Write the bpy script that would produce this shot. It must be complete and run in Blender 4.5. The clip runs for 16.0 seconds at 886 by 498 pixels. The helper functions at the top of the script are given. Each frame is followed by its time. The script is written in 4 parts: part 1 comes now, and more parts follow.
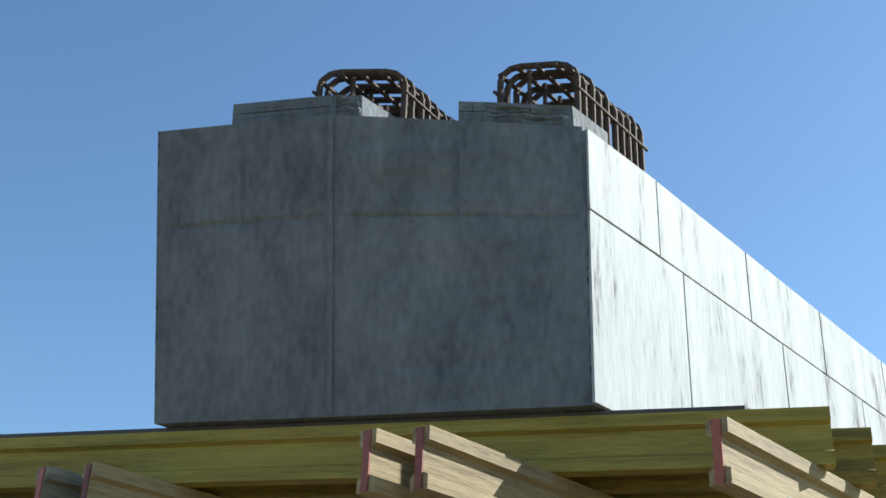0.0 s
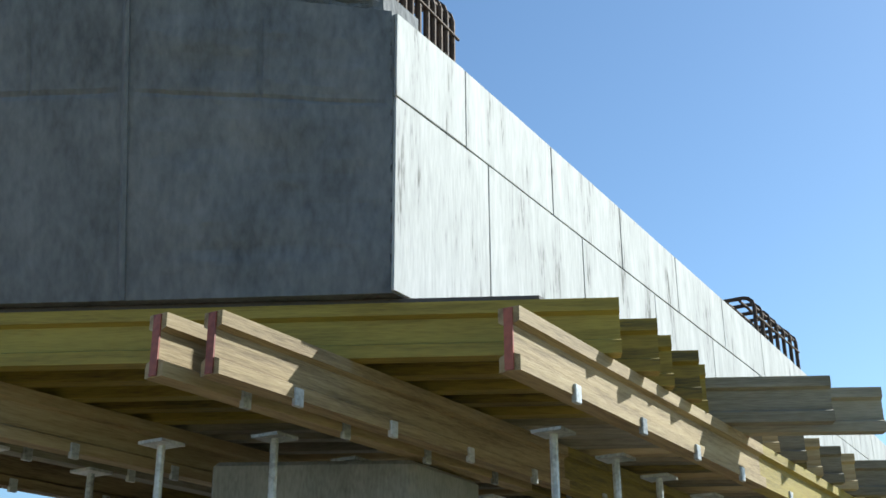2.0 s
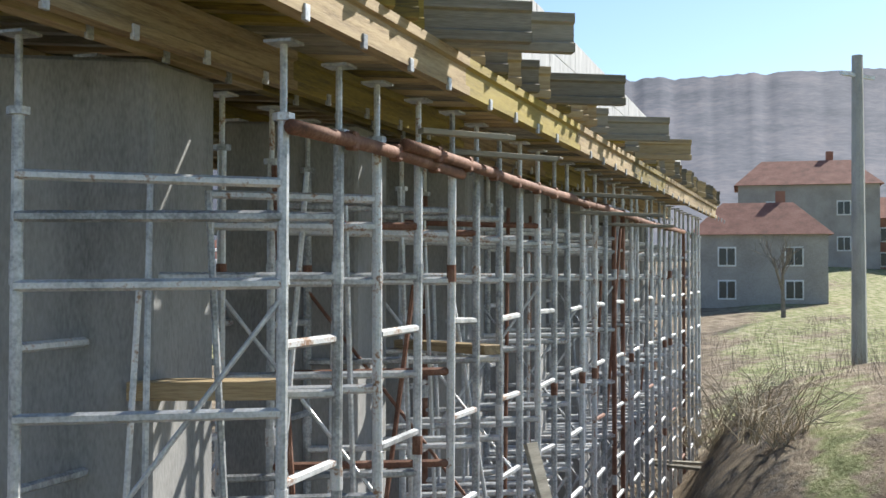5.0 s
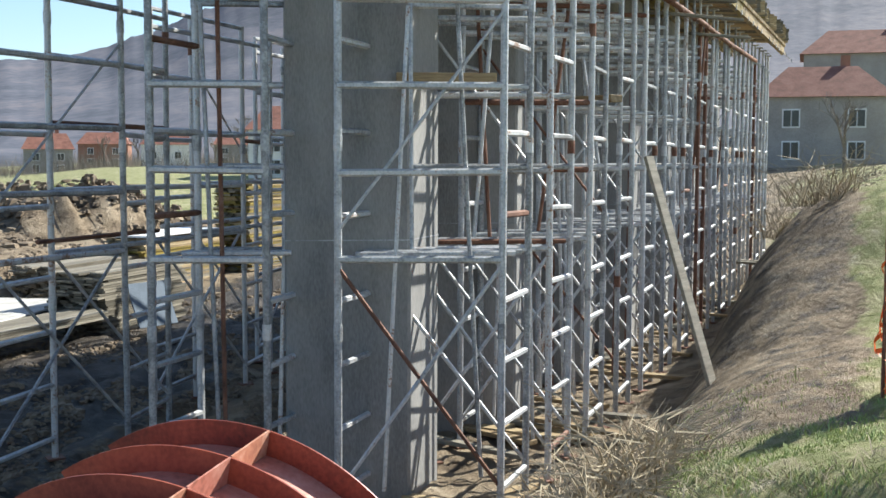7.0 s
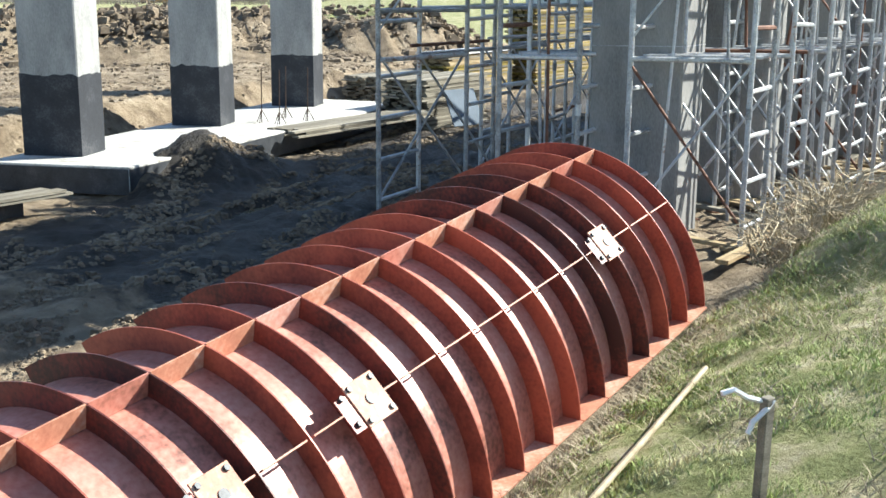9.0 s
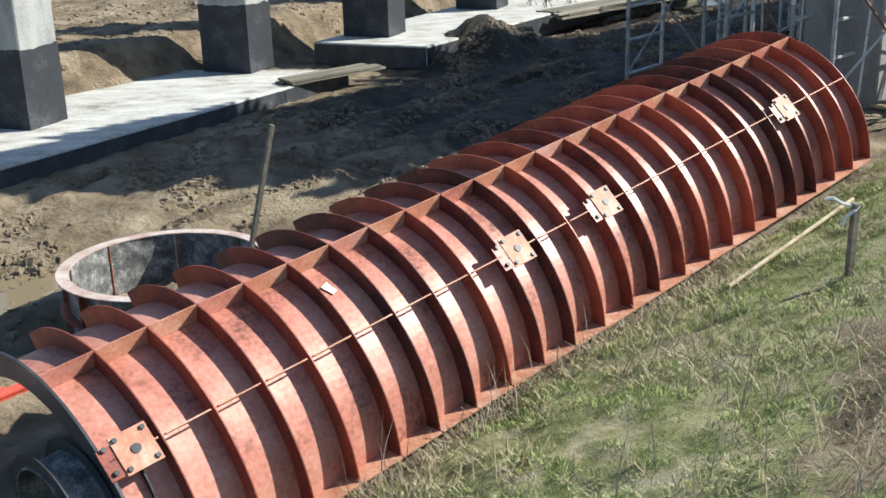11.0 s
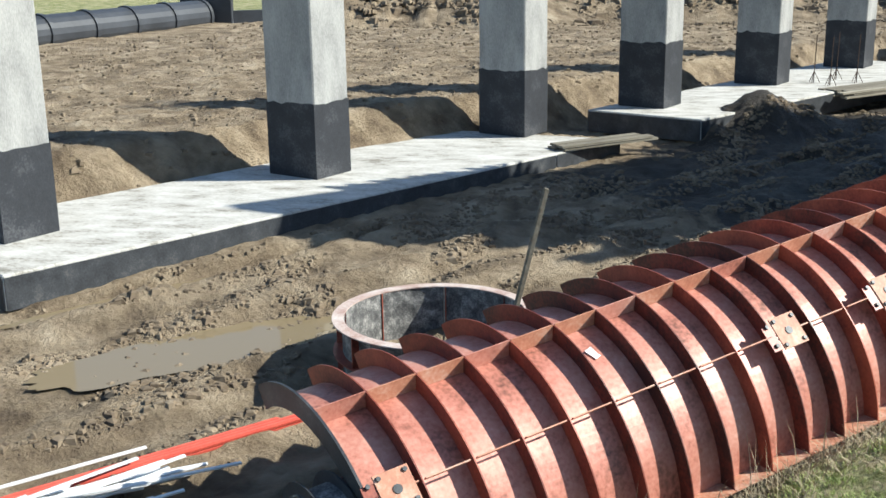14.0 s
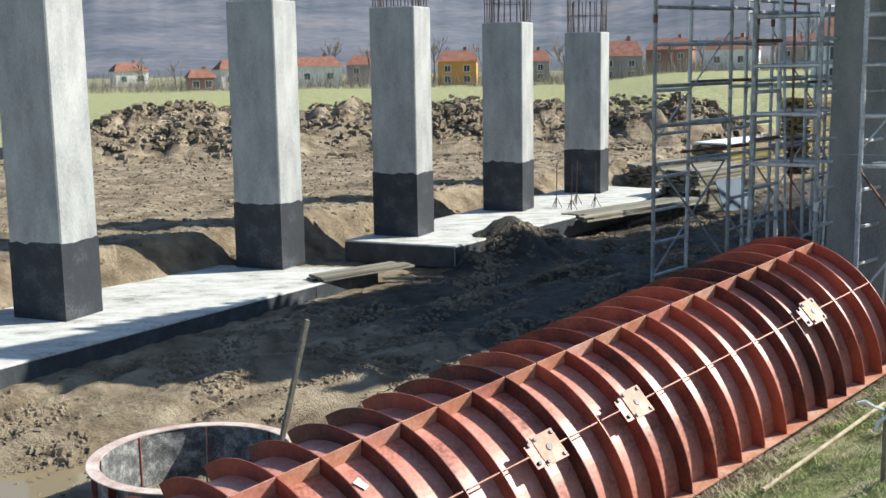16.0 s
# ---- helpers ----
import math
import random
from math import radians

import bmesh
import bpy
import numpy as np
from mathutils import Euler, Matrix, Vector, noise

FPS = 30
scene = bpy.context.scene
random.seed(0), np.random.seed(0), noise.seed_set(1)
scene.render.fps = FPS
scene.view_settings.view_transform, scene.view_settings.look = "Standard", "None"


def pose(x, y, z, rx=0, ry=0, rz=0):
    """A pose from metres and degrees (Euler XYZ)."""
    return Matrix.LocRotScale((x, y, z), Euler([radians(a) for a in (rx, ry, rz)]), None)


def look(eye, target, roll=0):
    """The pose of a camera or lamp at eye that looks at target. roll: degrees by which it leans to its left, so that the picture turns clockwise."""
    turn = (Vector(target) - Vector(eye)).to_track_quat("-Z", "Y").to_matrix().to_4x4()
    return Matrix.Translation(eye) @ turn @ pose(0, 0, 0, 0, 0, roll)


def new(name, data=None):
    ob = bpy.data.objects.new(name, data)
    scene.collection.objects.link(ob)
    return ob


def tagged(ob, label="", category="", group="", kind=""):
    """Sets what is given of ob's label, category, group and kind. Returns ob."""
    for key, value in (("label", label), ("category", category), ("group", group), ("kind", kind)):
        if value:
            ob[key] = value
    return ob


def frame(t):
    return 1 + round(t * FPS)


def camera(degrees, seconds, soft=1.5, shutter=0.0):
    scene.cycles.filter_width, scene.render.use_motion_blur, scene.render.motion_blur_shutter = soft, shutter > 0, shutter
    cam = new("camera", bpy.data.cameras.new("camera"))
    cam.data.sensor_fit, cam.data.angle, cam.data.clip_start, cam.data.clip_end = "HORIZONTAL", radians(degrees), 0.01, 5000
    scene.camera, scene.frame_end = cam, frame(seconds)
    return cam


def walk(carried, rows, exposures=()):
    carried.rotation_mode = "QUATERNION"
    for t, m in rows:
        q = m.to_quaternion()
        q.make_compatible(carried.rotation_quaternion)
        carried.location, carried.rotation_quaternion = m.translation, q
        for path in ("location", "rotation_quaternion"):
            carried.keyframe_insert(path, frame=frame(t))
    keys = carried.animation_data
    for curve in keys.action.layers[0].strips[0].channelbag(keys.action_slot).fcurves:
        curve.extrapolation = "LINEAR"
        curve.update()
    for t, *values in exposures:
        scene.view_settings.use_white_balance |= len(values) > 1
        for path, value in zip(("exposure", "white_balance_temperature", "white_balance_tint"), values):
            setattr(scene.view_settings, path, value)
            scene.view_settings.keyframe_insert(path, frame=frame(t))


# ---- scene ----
cam = camera(42.0, 16.0, soft=1.6)
PATH = [
    (0.0, (7.307, 12.346, 5.381), (9.2237, 21.0628, 9.8924), 2.10),
    (0.5, (7.360, 12.414, 5.390), (9.3554, 21.0950, 9.9356), 2.08),
    (1.0, (7.389, 12.419, 5.392), (9.6331, 21.0524, 9.9108), 1.55),
    (1.5, (7.457, 12.416, 5.384), (10.1767, 21.1130, 9.5029), 1.02),
    (2.0, (7.444, 12.407, 5.387), (10.9562, 21.0133, 9.0738), -0.27),
    (2.5, (7.472, 12.330, 5.402), (11.6296, 20.8385, 8.6134), -1.14),
    (3.0, (7.465, 12.299, 5.450), (12.2470, 20.7249, 7.9264), -1.54),
    (3.5, (7.439, 12.326, 5.458), (12.8481, 20.5171, 7.3683), -1.21),
    (3.7, (7.440, 12.286, 5.436), (13.0509, 20.3894, 7.1275), -1.43),
    (5.8, (6.329, 10.978, 5.253), (12.1003, 19.1237, 4.6588), 0.23),
    (6.0, (6.059, 10.774, 5.194), (11.7492, 18.9577, 4.3929), -0.47),
    (6.5, (5.051, 9.996, 4.856), (10.6597, 18.1958, 3.7174), -0.19),
    (7.0, (3.786, 8.907, 3.713), (9.1567, 17.3077, 2.9467), 0.20),
    (7.5, (3.114, 7.953, 3.405), (8.0829, 16.5715, 2.3938), 0.19),
    (8.0, (2.553, 6.876, 3.490), (6.9628, 15.7334, 2.0419), -0.08),
    (8.5, (1.818, 5.664, 3.546), (5.6233, 14.7252, 1.6978), 0.84),
    (9.0, (1.168, 4.626, 3.673), (4.4314, 13.8158, 1.4619), 0.50),
    (9.2, (1.068, 4.197, 3.778), (4.0429, 13.4431, 1.3985), 0.12),
    (11.3, (0.035, -0.002, 4.598), (0.4900, 9.4371, 1.3258), -0.86),
    (11.5, (0.000, 0.000, 4.600), (-0.0007, 9.4469, 1.3204), -0.19),
    (12.0, (0.000, 0.000, 4.600), (-0.7899, 9.3750, 1.2110), -0.66),
    (12.5, (0.000, 0.000, 4.600), (-1.2014, 9.4053, 1.4224), -1.19),
    (13.0, (0.000, 0.000, 4.600), (-1.3995, 9.4803, 1.7424), -1.55),
    (13.5, (0.000, 0.000, 4.600), (-1.3004, 9.5197, 1.8279), -1.35),
    (14.0, (0.000, 0.000, 4.600), (-1.1408, 9.5710, 1.9363), -0.93),
    (14.5, (0.000, 0.000, 4.600), (-0.6989, 9.6556, 2.0938), -1.12),
    (15.0, (0.000, 0.000, 4.600), (-0.1534, 9.7455, 2.3636), -0.90),
    (15.5, (0.000, 0.000, 4.600), (0.4285, 9.7915, 2.6142), -0.80),
    (16.0, (0.000, 0.000, 4.600), (0.9324, 9.8283, 3.0077), -0.92),
]

walk(cam, [(t, look(eye, target, roll)) for t, eye, target, roll in PATH],
     [(0.0, 0.98, 5950, 0), (3.7, 0.88, 6150, 4), (5.8, 1.08, 6400, 10), (7.2, 1.14, 6350, 6), (9.2, 1.50, 6300, 4), (11.3, 0.85, 6350, 4), (16.0, 0.95, 6300, 4)])

# ---- light ----
SUN_DIR = Vector((0.985, 0.10, 0.72)).normalized()
world = bpy.data.worlds.new("sky")
scene.world = world
world.use_nodes = True
wn = world.node_tree
sky = wn.nodes.new("ShaderNodeTexSky")
sky.sky_type = "NISHITA"
sky.sun_disc = False
sky.sun_elevation = math.asin(SUN_DIR.z)
sky.sun_rotation = math.atan2(SUN_DIR.x, SUN_DIR.y)
sky.air_density, sky.dust_density, sky.ozone_density = 1.0, 0.4, 3.0
wn.links.new(sky.outputs[0], wn.nodes["Background"].inputs[0])
wn.nodes["Background"].inputs[1].default_value = 0.086
sun = new("sun", bpy.data.lights.new("sun", "SUN"))
sun.data.energy, sun.data.angle, sun.data.color = 5.0, radians(0.55), (1.0, 0.95, 0.87)
sun.matrix_world = look(SUN_DIR * 60, (0, 0, 0))


# ---- materials ----
def mat(name, stops, scale=3.0, rough=0.8, metal=0.0, bump=0.25, fine=40.0, detail=8.0, stretch=(1, 1, 1), per_object=0.0, spec=0.4, bump_dist=0.02):
    """A worn surface: large stains and fine grain between the colour stops, with relief."""
    m = bpy.data.materials.new(name)
    m.use_nodes = True
    n, l = m.node_tree.nodes, m.node_tree.links
    b = n["Principled BSDF"]
    tc = n.new("ShaderNodeTexCoord")
    mp = n.new("ShaderNodeMapping")
    mp.inputs["Scale"].default_value = stretch
    l.new(tc.outputs["Object"], mp.inputs[0])
    a = n.new("ShaderNodeTexNoise")
    a.inputs["Scale"].default_value, a.inputs["Detail"].default_value, a.inputs["Roughness"].default_value = scale, detail, 0.6
    f = n.new("ShaderNodeTexNoise")
    f.inputs["Scale"].default_value, f.inputs["Detail"].default_value = fine, 4.0
    l.new(mp.outputs[0], a.inputs[0]), l.new(mp.outputs[0], f.inputs[0])
    mix = n.new("ShaderNodeMath")
    mix.operation = "MULTIPLY_ADD"
    mix.inputs[1].default_value = 0.35
    l.new(f.outputs[0], mix.inputs[0])
    sc = n.new("ShaderNodeMath")
    sc.operation = "MULTIPLY"
    sc.inputs[1].default_value = 0.65
    l.new(a.outputs[0], sc.inputs[0]), l.new(sc.outputs[0], mix.inputs[2])
    value = mix.outputs[0]
    if per_object:
        oi = n.new("ShaderNodeObjectInfo")
        po = n.new("ShaderNodeMath")
        po.operation = "MULTIPLY_ADD"
        po.inputs[1].default_value = per_object
        off = n.new("ShaderNodeMath")
        off.operation = "SUBTRACT"
        off.inputs[1].default_value = per_object / 2
        l.new(oi.outputs["Random"], po.inputs[0]), l.new(value, po.inputs[2]), l.new(po.outputs[0], off.inputs[0])
        value = off.outputs[0]
    ramp = n.new("ShaderNodeValToRGB")
    el = ramp.color_ramp.elements
    while len(el) < len(stops):
        el.new(0.5)
    for e, (p, c) in zip(el, stops):
        e.position, e.color = p, (*c, 1)
    l.new(value, ramp.inputs[0]), l.new(ramp.outputs[0], b.inputs["Base Color"])
    bp = n.new("ShaderNodeBump")
    bp.inputs["Strength"].default_value, bp.inputs["Distance"].default_value = bump, bump_dist
    l.new(mix.outputs[0], bp.inputs["Height"]), l.new(bp.outputs[0], b.inputs["Normal"])
    b.inputs["Roughness"].default_value, b.inputs["Metallic"].default_value = rough, metal
    b.inputs["Specular IOR Level"].default_value = spec
    return m


CONCRETE = mat("grey_concrete", [(0.3, (0.17, 0.17, 0.17)), (0.48, (0.31, 0.31, 0.30)), (0.7, (0.45, 0.445, 0.43))], 1.9, 0.85, bump=0.35, fine=60, stretch=(1, 1, 0.35))
# The grey concrete again, darkened by the shade under the deck.
PIER = mat("shaded_pier_concrete", [(0.3, (0.12, 0.119, 0.115)), (0.48, (0.225, 0.222, 0.215)), (0.7, (0.33, 0.325, 0.31))], 1.7, 0.85, bump=0.4, fine=55, stretch=(1, 1, 0.3))
# Shade of the deck's end faces is put into this dark bluish tone.
DECK = mat("shaded_deck_concrete", [(0.34, (0.075, 0.079, 0.090)), (0.47, (0.124, 0.130, 0.146)), (0.66, (0.19, 0.197, 0.215))], 2.2, 0.8, bump=1.0, fine=22, stretch=(1, 1, 0.45), bump_dist=0.03)
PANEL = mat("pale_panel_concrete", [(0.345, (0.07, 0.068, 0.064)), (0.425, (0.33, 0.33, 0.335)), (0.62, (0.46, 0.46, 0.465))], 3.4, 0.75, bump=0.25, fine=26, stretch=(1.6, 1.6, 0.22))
SLAB = mat("slab_concrete", [(0.36, (0.20, 0.185, 0.155)), (0.47, (0.42, 0.405, 0.37)), (0.64, (0.58, 0.57, 0.54))], 1.6, 0.85, bump=0.5, fine=14, stretch=(1, 2.2, 1))
BITUMEN = mat("bitumen_coat", [(0.3, (0.012, 0.014, 0.018)), (0.52, (0.024, 0.027, 0.034)), (0.70, (0.075, 0.078, 0.085))], 2.5, 0.65, bump=0.4, fine=30)
TIMBER = mat("raw_timber", [(0.3, (0.15, 0.10, 0.05)), (0.48, (0.32, 0.235, 0.125)), (0.7, (0.47, 0.375, 0.225))], 2.6, 0.75, bump=0.3, fine=25, stretch=(0.4, 6, 6), per_object=0.25)
YELLOW = mat("yellow_formwork_timber", [(0.32, (0.06, 0.045, 0.015)), (0.48, (0.20, 0.145, 0.024)), (0.70, (0.34, 0.26, 0.05))], 2.6, 0.65, bump=0.3, fine=25, stretch=(0.4, 5, 5), per_object=0.2)
GREYWOOD = mat("weathered_timber", [(0.3, (0.09, 0.08, 0.06)), (0.5, (0.19, 0.17, 0.13)), (0.7, (0.32, 0.29, 0.23))], 2.2, 0.85, bump=0.4, fine=25, stretch=(0.4, 5, 5), per_object=0.3)
GALV = mat("galvanised_steel", [(0.3, (0.20, 0.205, 0.21)), (0.48, (0.42, 0.43, 0.44)), (0.64, (0.60, 0.61, 0.62)), (0.76, (0.26, 0.15, 0.09))], 5.0, 0.42, metal=0.3, bump=0.15, fine=40, per_object=0.3)
RUST = mat("rusty_steel", [(0.3, (0.07, 0.035, 0.025)), (0.5, (0.17, 0.08, 0.05)), (0.7, (0.30, 0.18, 0.13))], 5.0, 0.75, metal=0.2, bump=0.3, fine=50)
REBAR = mat("rusted_rebar", [(0.35, (0.04, 0.03, 0.028)), (0.6, (0.11, 0.07, 0.05))], 8.0, 0.8, metal=0.3, bump=0.6, fine=90)
RED = mat("red_primer_steel", [(0.24, (0.10, 0.045, 0.03)), (0.40, (0.46, 0.18, 0.13)), (0.56, (0.57, 0.29, 0.225)), (0.74, (0.68, 0.54, 0.46))], 1.8, 0.42, metal=0.1, bump=0.15, fine=24, spec=0.5, per_object=0.14)
# Dark red paint; on the form's ribs it also holds their shade.
REDDARK = mat("dark_shaded_primer_steel", [(0.3, (0.05, 0.022, 0.02)), (0.5, (0.20, 0.05, 0.035)), (0.7, (0.36, 0.10, 0.06))], 2.2, 0.45, metal=0.1, bump=0.15, fine=30, per_object=0.3)
FLANGE = mat("pale_worn_primer", [(0.3, (0.30, 0.11, 0.07)), (0.5, (0.46, 0.21, 0.13)), (0.7, (0.58, 0.42, 0.33))], 3.0, 0.6, bump=0.2, fine=30)
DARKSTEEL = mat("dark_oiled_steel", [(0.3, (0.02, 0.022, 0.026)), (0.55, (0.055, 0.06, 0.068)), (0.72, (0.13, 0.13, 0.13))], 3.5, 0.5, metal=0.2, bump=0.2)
ROOF = mat("clay_roof_tiles", [(0.3, (0.10, 0.045, 0.03)), (0.5, (0.23, 0.095, 0.065)), (0.7, (0.32, 0.16, 0.115))], 1.2, 0.85, fine=9, bump=0.6)
PLASTER = mat("house_plaster", [(0.3, (0.22, 0.20, 0.185)), (0.6, (0.37, 0.345, 0.32))], 0.7, 0.9, fine=12)
WHITEWALL = mat("white_plaster", [(0.3, (0.62, 0.60, 0.56)), (0.6, (0.80, 0.78, 0.74))], 0.7, 0.9, fine=12)
ORANGEWALL = mat("orange_plaster", [(0.3, (0.55, 0.26, 0.06)), (0.6, (0.68, 0.36, 0.10))], 0.7, 0.9, fine=12)
BRICKWALL = mat("bare_brick_wall", [(0.3, (0.20, 0.09, 0.06)), (0.6, (0.33, 0.17, 0.12))], 1.5, 0.9, fine=20)
PANE = mat("dark_window", [(0.3, (0.02, 0.025, 0.03)), (0.7, (0.05, 0.06, 0.07))], 1.0, 0.15, bump=0.0)
FRAME = mat("white_frame_paint", [(0.3, (0.6, 0.6, 0.6)), (0.7, (0.8, 0.8, 0.8))], 2.0, 0.5)
BARK = mat("bare_bark", [(0.3, (0.10, 0.08, 0.065)), (0.6, (0.24, 0.21, 0.18))], 4.0, 0.9, fine=30)
DRY = mat("dry_stalks", [(0.3, (0.22, 0.17, 0.10)), (0.6, (0.46, 0.39, 0.27))], 3.0, 0.9, fine=20)
BLADE = mat("grass_blades", [(0.36, (0.17, 0.23, 0.06)), (0.50, (0.35, 0.42, 0.145)), (0.64, (0.60, 0.54, 0.34))], 1.2, 0.8, fine=9, bump=0.0)
ORANGE = mat("orange_plastic_mesh", [(0.3, (0.75, 0.12, 0.02)), (0.6, (0.90, 0.20, 0.04))], 3.0, 0.5)
PLASTICRED = mat("red_plastic_pipe", [(0.3, (0.42, 0.05, 0.035)), (0.6, (0.60, 0.10, 0.07))], 2.0, 0.45)
WHITE = mat("white_plastic", [(0.3, (0.55, 0.55, 0.54)), (0.6, (0.80, 0.80, 0.80))], 2.0, 0.5)
RUBBER = mat("black_rubber", [(0.3, (0.012, 0.012, 0.013)), (0.6, (0.03, 0.03, 0.03))], 3.0, 0.7)
BLACKPIPE = mat("black_culvert_pipe", [(0.3, (0.02, 0.022, 0.026)), (0.6, (0.05, 0.055, 0.065))], 1.0, 0.45)
PLYWOOD = mat("film_faced_plywood", [(0.3, (0.035, 0.028, 0.024)), (0.6, (0.08, 0.06, 0.05))], 1.5, 0.4)
BLUE = mat("blue_sheet_metal", [(0.3, (0.08, 0.11, 0.14)), (0.6, (0.14, 0.18, 0.23))], 1.5, 0.8, metal=0.0)
# Distance haze is mixed into the hill colour as blue-grey.
HILL = mat("hazy_wooded_hillside", [(0.38, (0.055, 0.065, 0.085)), (0.5, (0.095, 0.10, 0.125)), (0.62, (0.15, 0.14, 0.155))], 0.016, 0.95, fine=0.12, bump=0.3, bump_dist=5.0)


def ground_material():
    m = bpy.data.materials.new("site_ground")
    m.use_nodes = True
    n, l = m.node_tree.nodes, m.node_tree.links
    b = n["Principled BSDF"]
    at = n.new("ShaderNodeAttribute")
    at.attribute_name = "cover"
    geo = n.new("ShaderNodeNewGeometry")

    def noise_ramp(scale, stops, detail=10, rough=0.62):
        t = n.new("ShaderNodeTexNoise")
        t.inputs["Scale"].default_value, t.inputs["Detail"].default_value, t.inputs["Roughness"].default_value = scale, detail, rough
        l.new(geo.outputs["Position"], t.inputs[0])
        r = n.new("ShaderNodeValToRGB")
        e = r.color_ramp.elements
        while len(e) < len(stops):
            e.new(0.5)
        for q, (p, c) in zip(e, stops):
            q.position, q.color = p, (*c, 1)
        l.new(t.outputs[0], r.inputs[0])
        return t, r

    t1, mud = noise_ramp(1.3, [(0.3, (0.09, 0.066, 0.044)), (0.45, (0.20, 0.152, 0.10)), (0.6, (0.32, 0.255, 0.175)), (0.75, (0.44, 0.37, 0.275))])
    t2, grass = noise_ramp(2.2, [(0.34, (0.13, 0.145, 0.05)), (0.46, (0.235, 0.25, 0.10)), (0.57, (0.36, 0.33, 0.185)), (0.70, (0.46, 0.41, 0.29))])
    # Dark soil colour: wet mud, and the painted shade of the far bank.
    t3, wet_shade = noise_ramp(0.9, [(0.3, (0.02, 0.017, 0.014)), (0.5, (0.045, 0.037, 0.029)), (0.7, (0.10, 0.08, 0.06))])
    t4, edge = noise_ramp(3.0, [(0.3, (0, 0, 0)), (0.7, (1, 1, 1))])
    sep = n.new("ShaderNodeSeparateColor")
    l.new(at.outputs["Color"], sep.inputs[0])

    def broken(socket):
        add = n.new("ShaderNodeMath")
        add.operation = "MULTIPLY_ADD"
        add.inputs[1].default_value, add.inputs[2].default_value = 0.7, -0.35
        l.new(edge.outputs[0], add.inputs[0])
        s = n.new("ShaderNodeMath")
        s.operation = "ADD"
        l.new(add.outputs[0], s.inputs[0]), l.new(socket, s.inputs[1])
        mr = n.new("ShaderNodeMapRange")
        mr.inputs[1].default_value, mr.inputs[2].default_value = 0.35, 0.65
        l.new(s.outputs[0], mr.inputs[0])
        return mr.outputs[0]

    mx = n.new("ShaderNodeMix")
    mx.data_type = "RGBA"
    l.new(broken(sep.outputs[0]), mx.inputs[0]), l.new(mud.outputs[0], mx.inputs[6]), l.new(grass.outputs[0], mx.inputs[7])
    mw = n.new("ShaderNodeMix")
    mw.data_type = "RGBA"
    wet_shade_f = broken(sep.outputs[1])
    l.new(wet_shade_f, mw.inputs[0]), l.new(mx.outputs[2], mw.inputs[6]), l.new(wet_shade.outputs[0], mw.inputs[7])
    l.new(mw.outputs[2], b.inputs["Base Color"])
    rr = n.new("ShaderNodeMapRange")
    rr.inputs[3].default_value, rr.inputs[4].default_value = 0.92, 0.6
    l.new(wet_shade_f, rr.inputs[0]), l.new(rr.outputs[0], b.inputs["Roughness"])
    fb = n.new("ShaderNodeTexNoise")
    fb.inputs["Scale"].default_value, fb.inputs["Detail"].default_value, fb.inputs["Roughness"].default_value = 9.0, 8.0, 0.7
    l.new(geo.outputs["Position"], fb.inputs[0])
    bp = n.new("ShaderNodeBump")
    bp.inputs["Strength"].default_value, bp.inputs["Distance"].default_value = 1.0, 0.11
    l.new(fb.outputs[0], bp.inputs["Height"]), l.new(bp.outputs[0], b.inputs["Normal"])
    b.inputs["Specular IOR Level"].default_value = 0.25
    return m


GROUND = ground_material()


def water_material():
    m = bpy.data.materials.new("muddy_water")
    m.use_nodes = True
    b = m.node_tree.nodes["Principled BSDF"]
    b.inputs["Base Color"].default_value = (0.21, 0.165, 0.10, 1)
    b.inputs["Roughness"].default_value = 0.06
    return m


WATER = water_material()


# ---- mesh helpers ----
def mesh_object(name, bm, material, parent=None, smooth=False):
    me = bpy.data.meshes.new(name)
    bm.normal_update()
    bm.to_mesh(me)
    bm.free()
    me.materials.append(material)
    if smooth:
        for p in me.polygons:
            p.use_smooth = True
    ob = new(name, me)
    ob.parent = parent
    return ob


def part(name, bm, material, parent, label="", smooth=False):
    return tagged(mesh_object(name, bm, material, parent, smooth), label)


def thing(name, m, label, category, group=""):
    ob = new(name)
    ob.empty_display_size = 0.2
    ob.matrix_world = m
    return tagged(ob, label, category, group)


def add_box(bm, centre, size, turn=None, bevel=0.0):
    made = bmesh.ops.create_cube(bm, size=1.0)["verts"]
    m = Matrix.LocRotScale(Vector(centre), turn, Vector(size))
    bmesh.ops.transform(bm, matrix=m, verts=made)
    if bevel:
        edges = list({e for v in made for e in v.link_edges})
        bmesh.ops.bevel(bm, geom=edges, offset=bevel, segments=1, affect="EDGES")
    return bm


def box(centre, size, turn=None, bevel=0.0):
    return add_box(bmesh.new(), centre, size, turn, bevel)


def add_rod(bm, a, b, r, seg=8, r2=None):
    a, b = Vector(a), Vector(b)
    d = b - a
    made = bmesh.ops.create_cone(bm, cap_ends=True, segments=seg, radius1=r, radius2=r if r2 is None else r2, depth=d.length)["verts"]
    m = Matrix.Translation((a + b) / 2) @ d.to_track_quat("Z", "Y").to_matrix().to_4x4()
    bmesh.ops.transform(bm, matrix=m, verts=made)
    return bm


def rod(a, b, r, seg=8, r2=None):
    return add_rod(bmesh.new(), a, b, r, seg, r2)


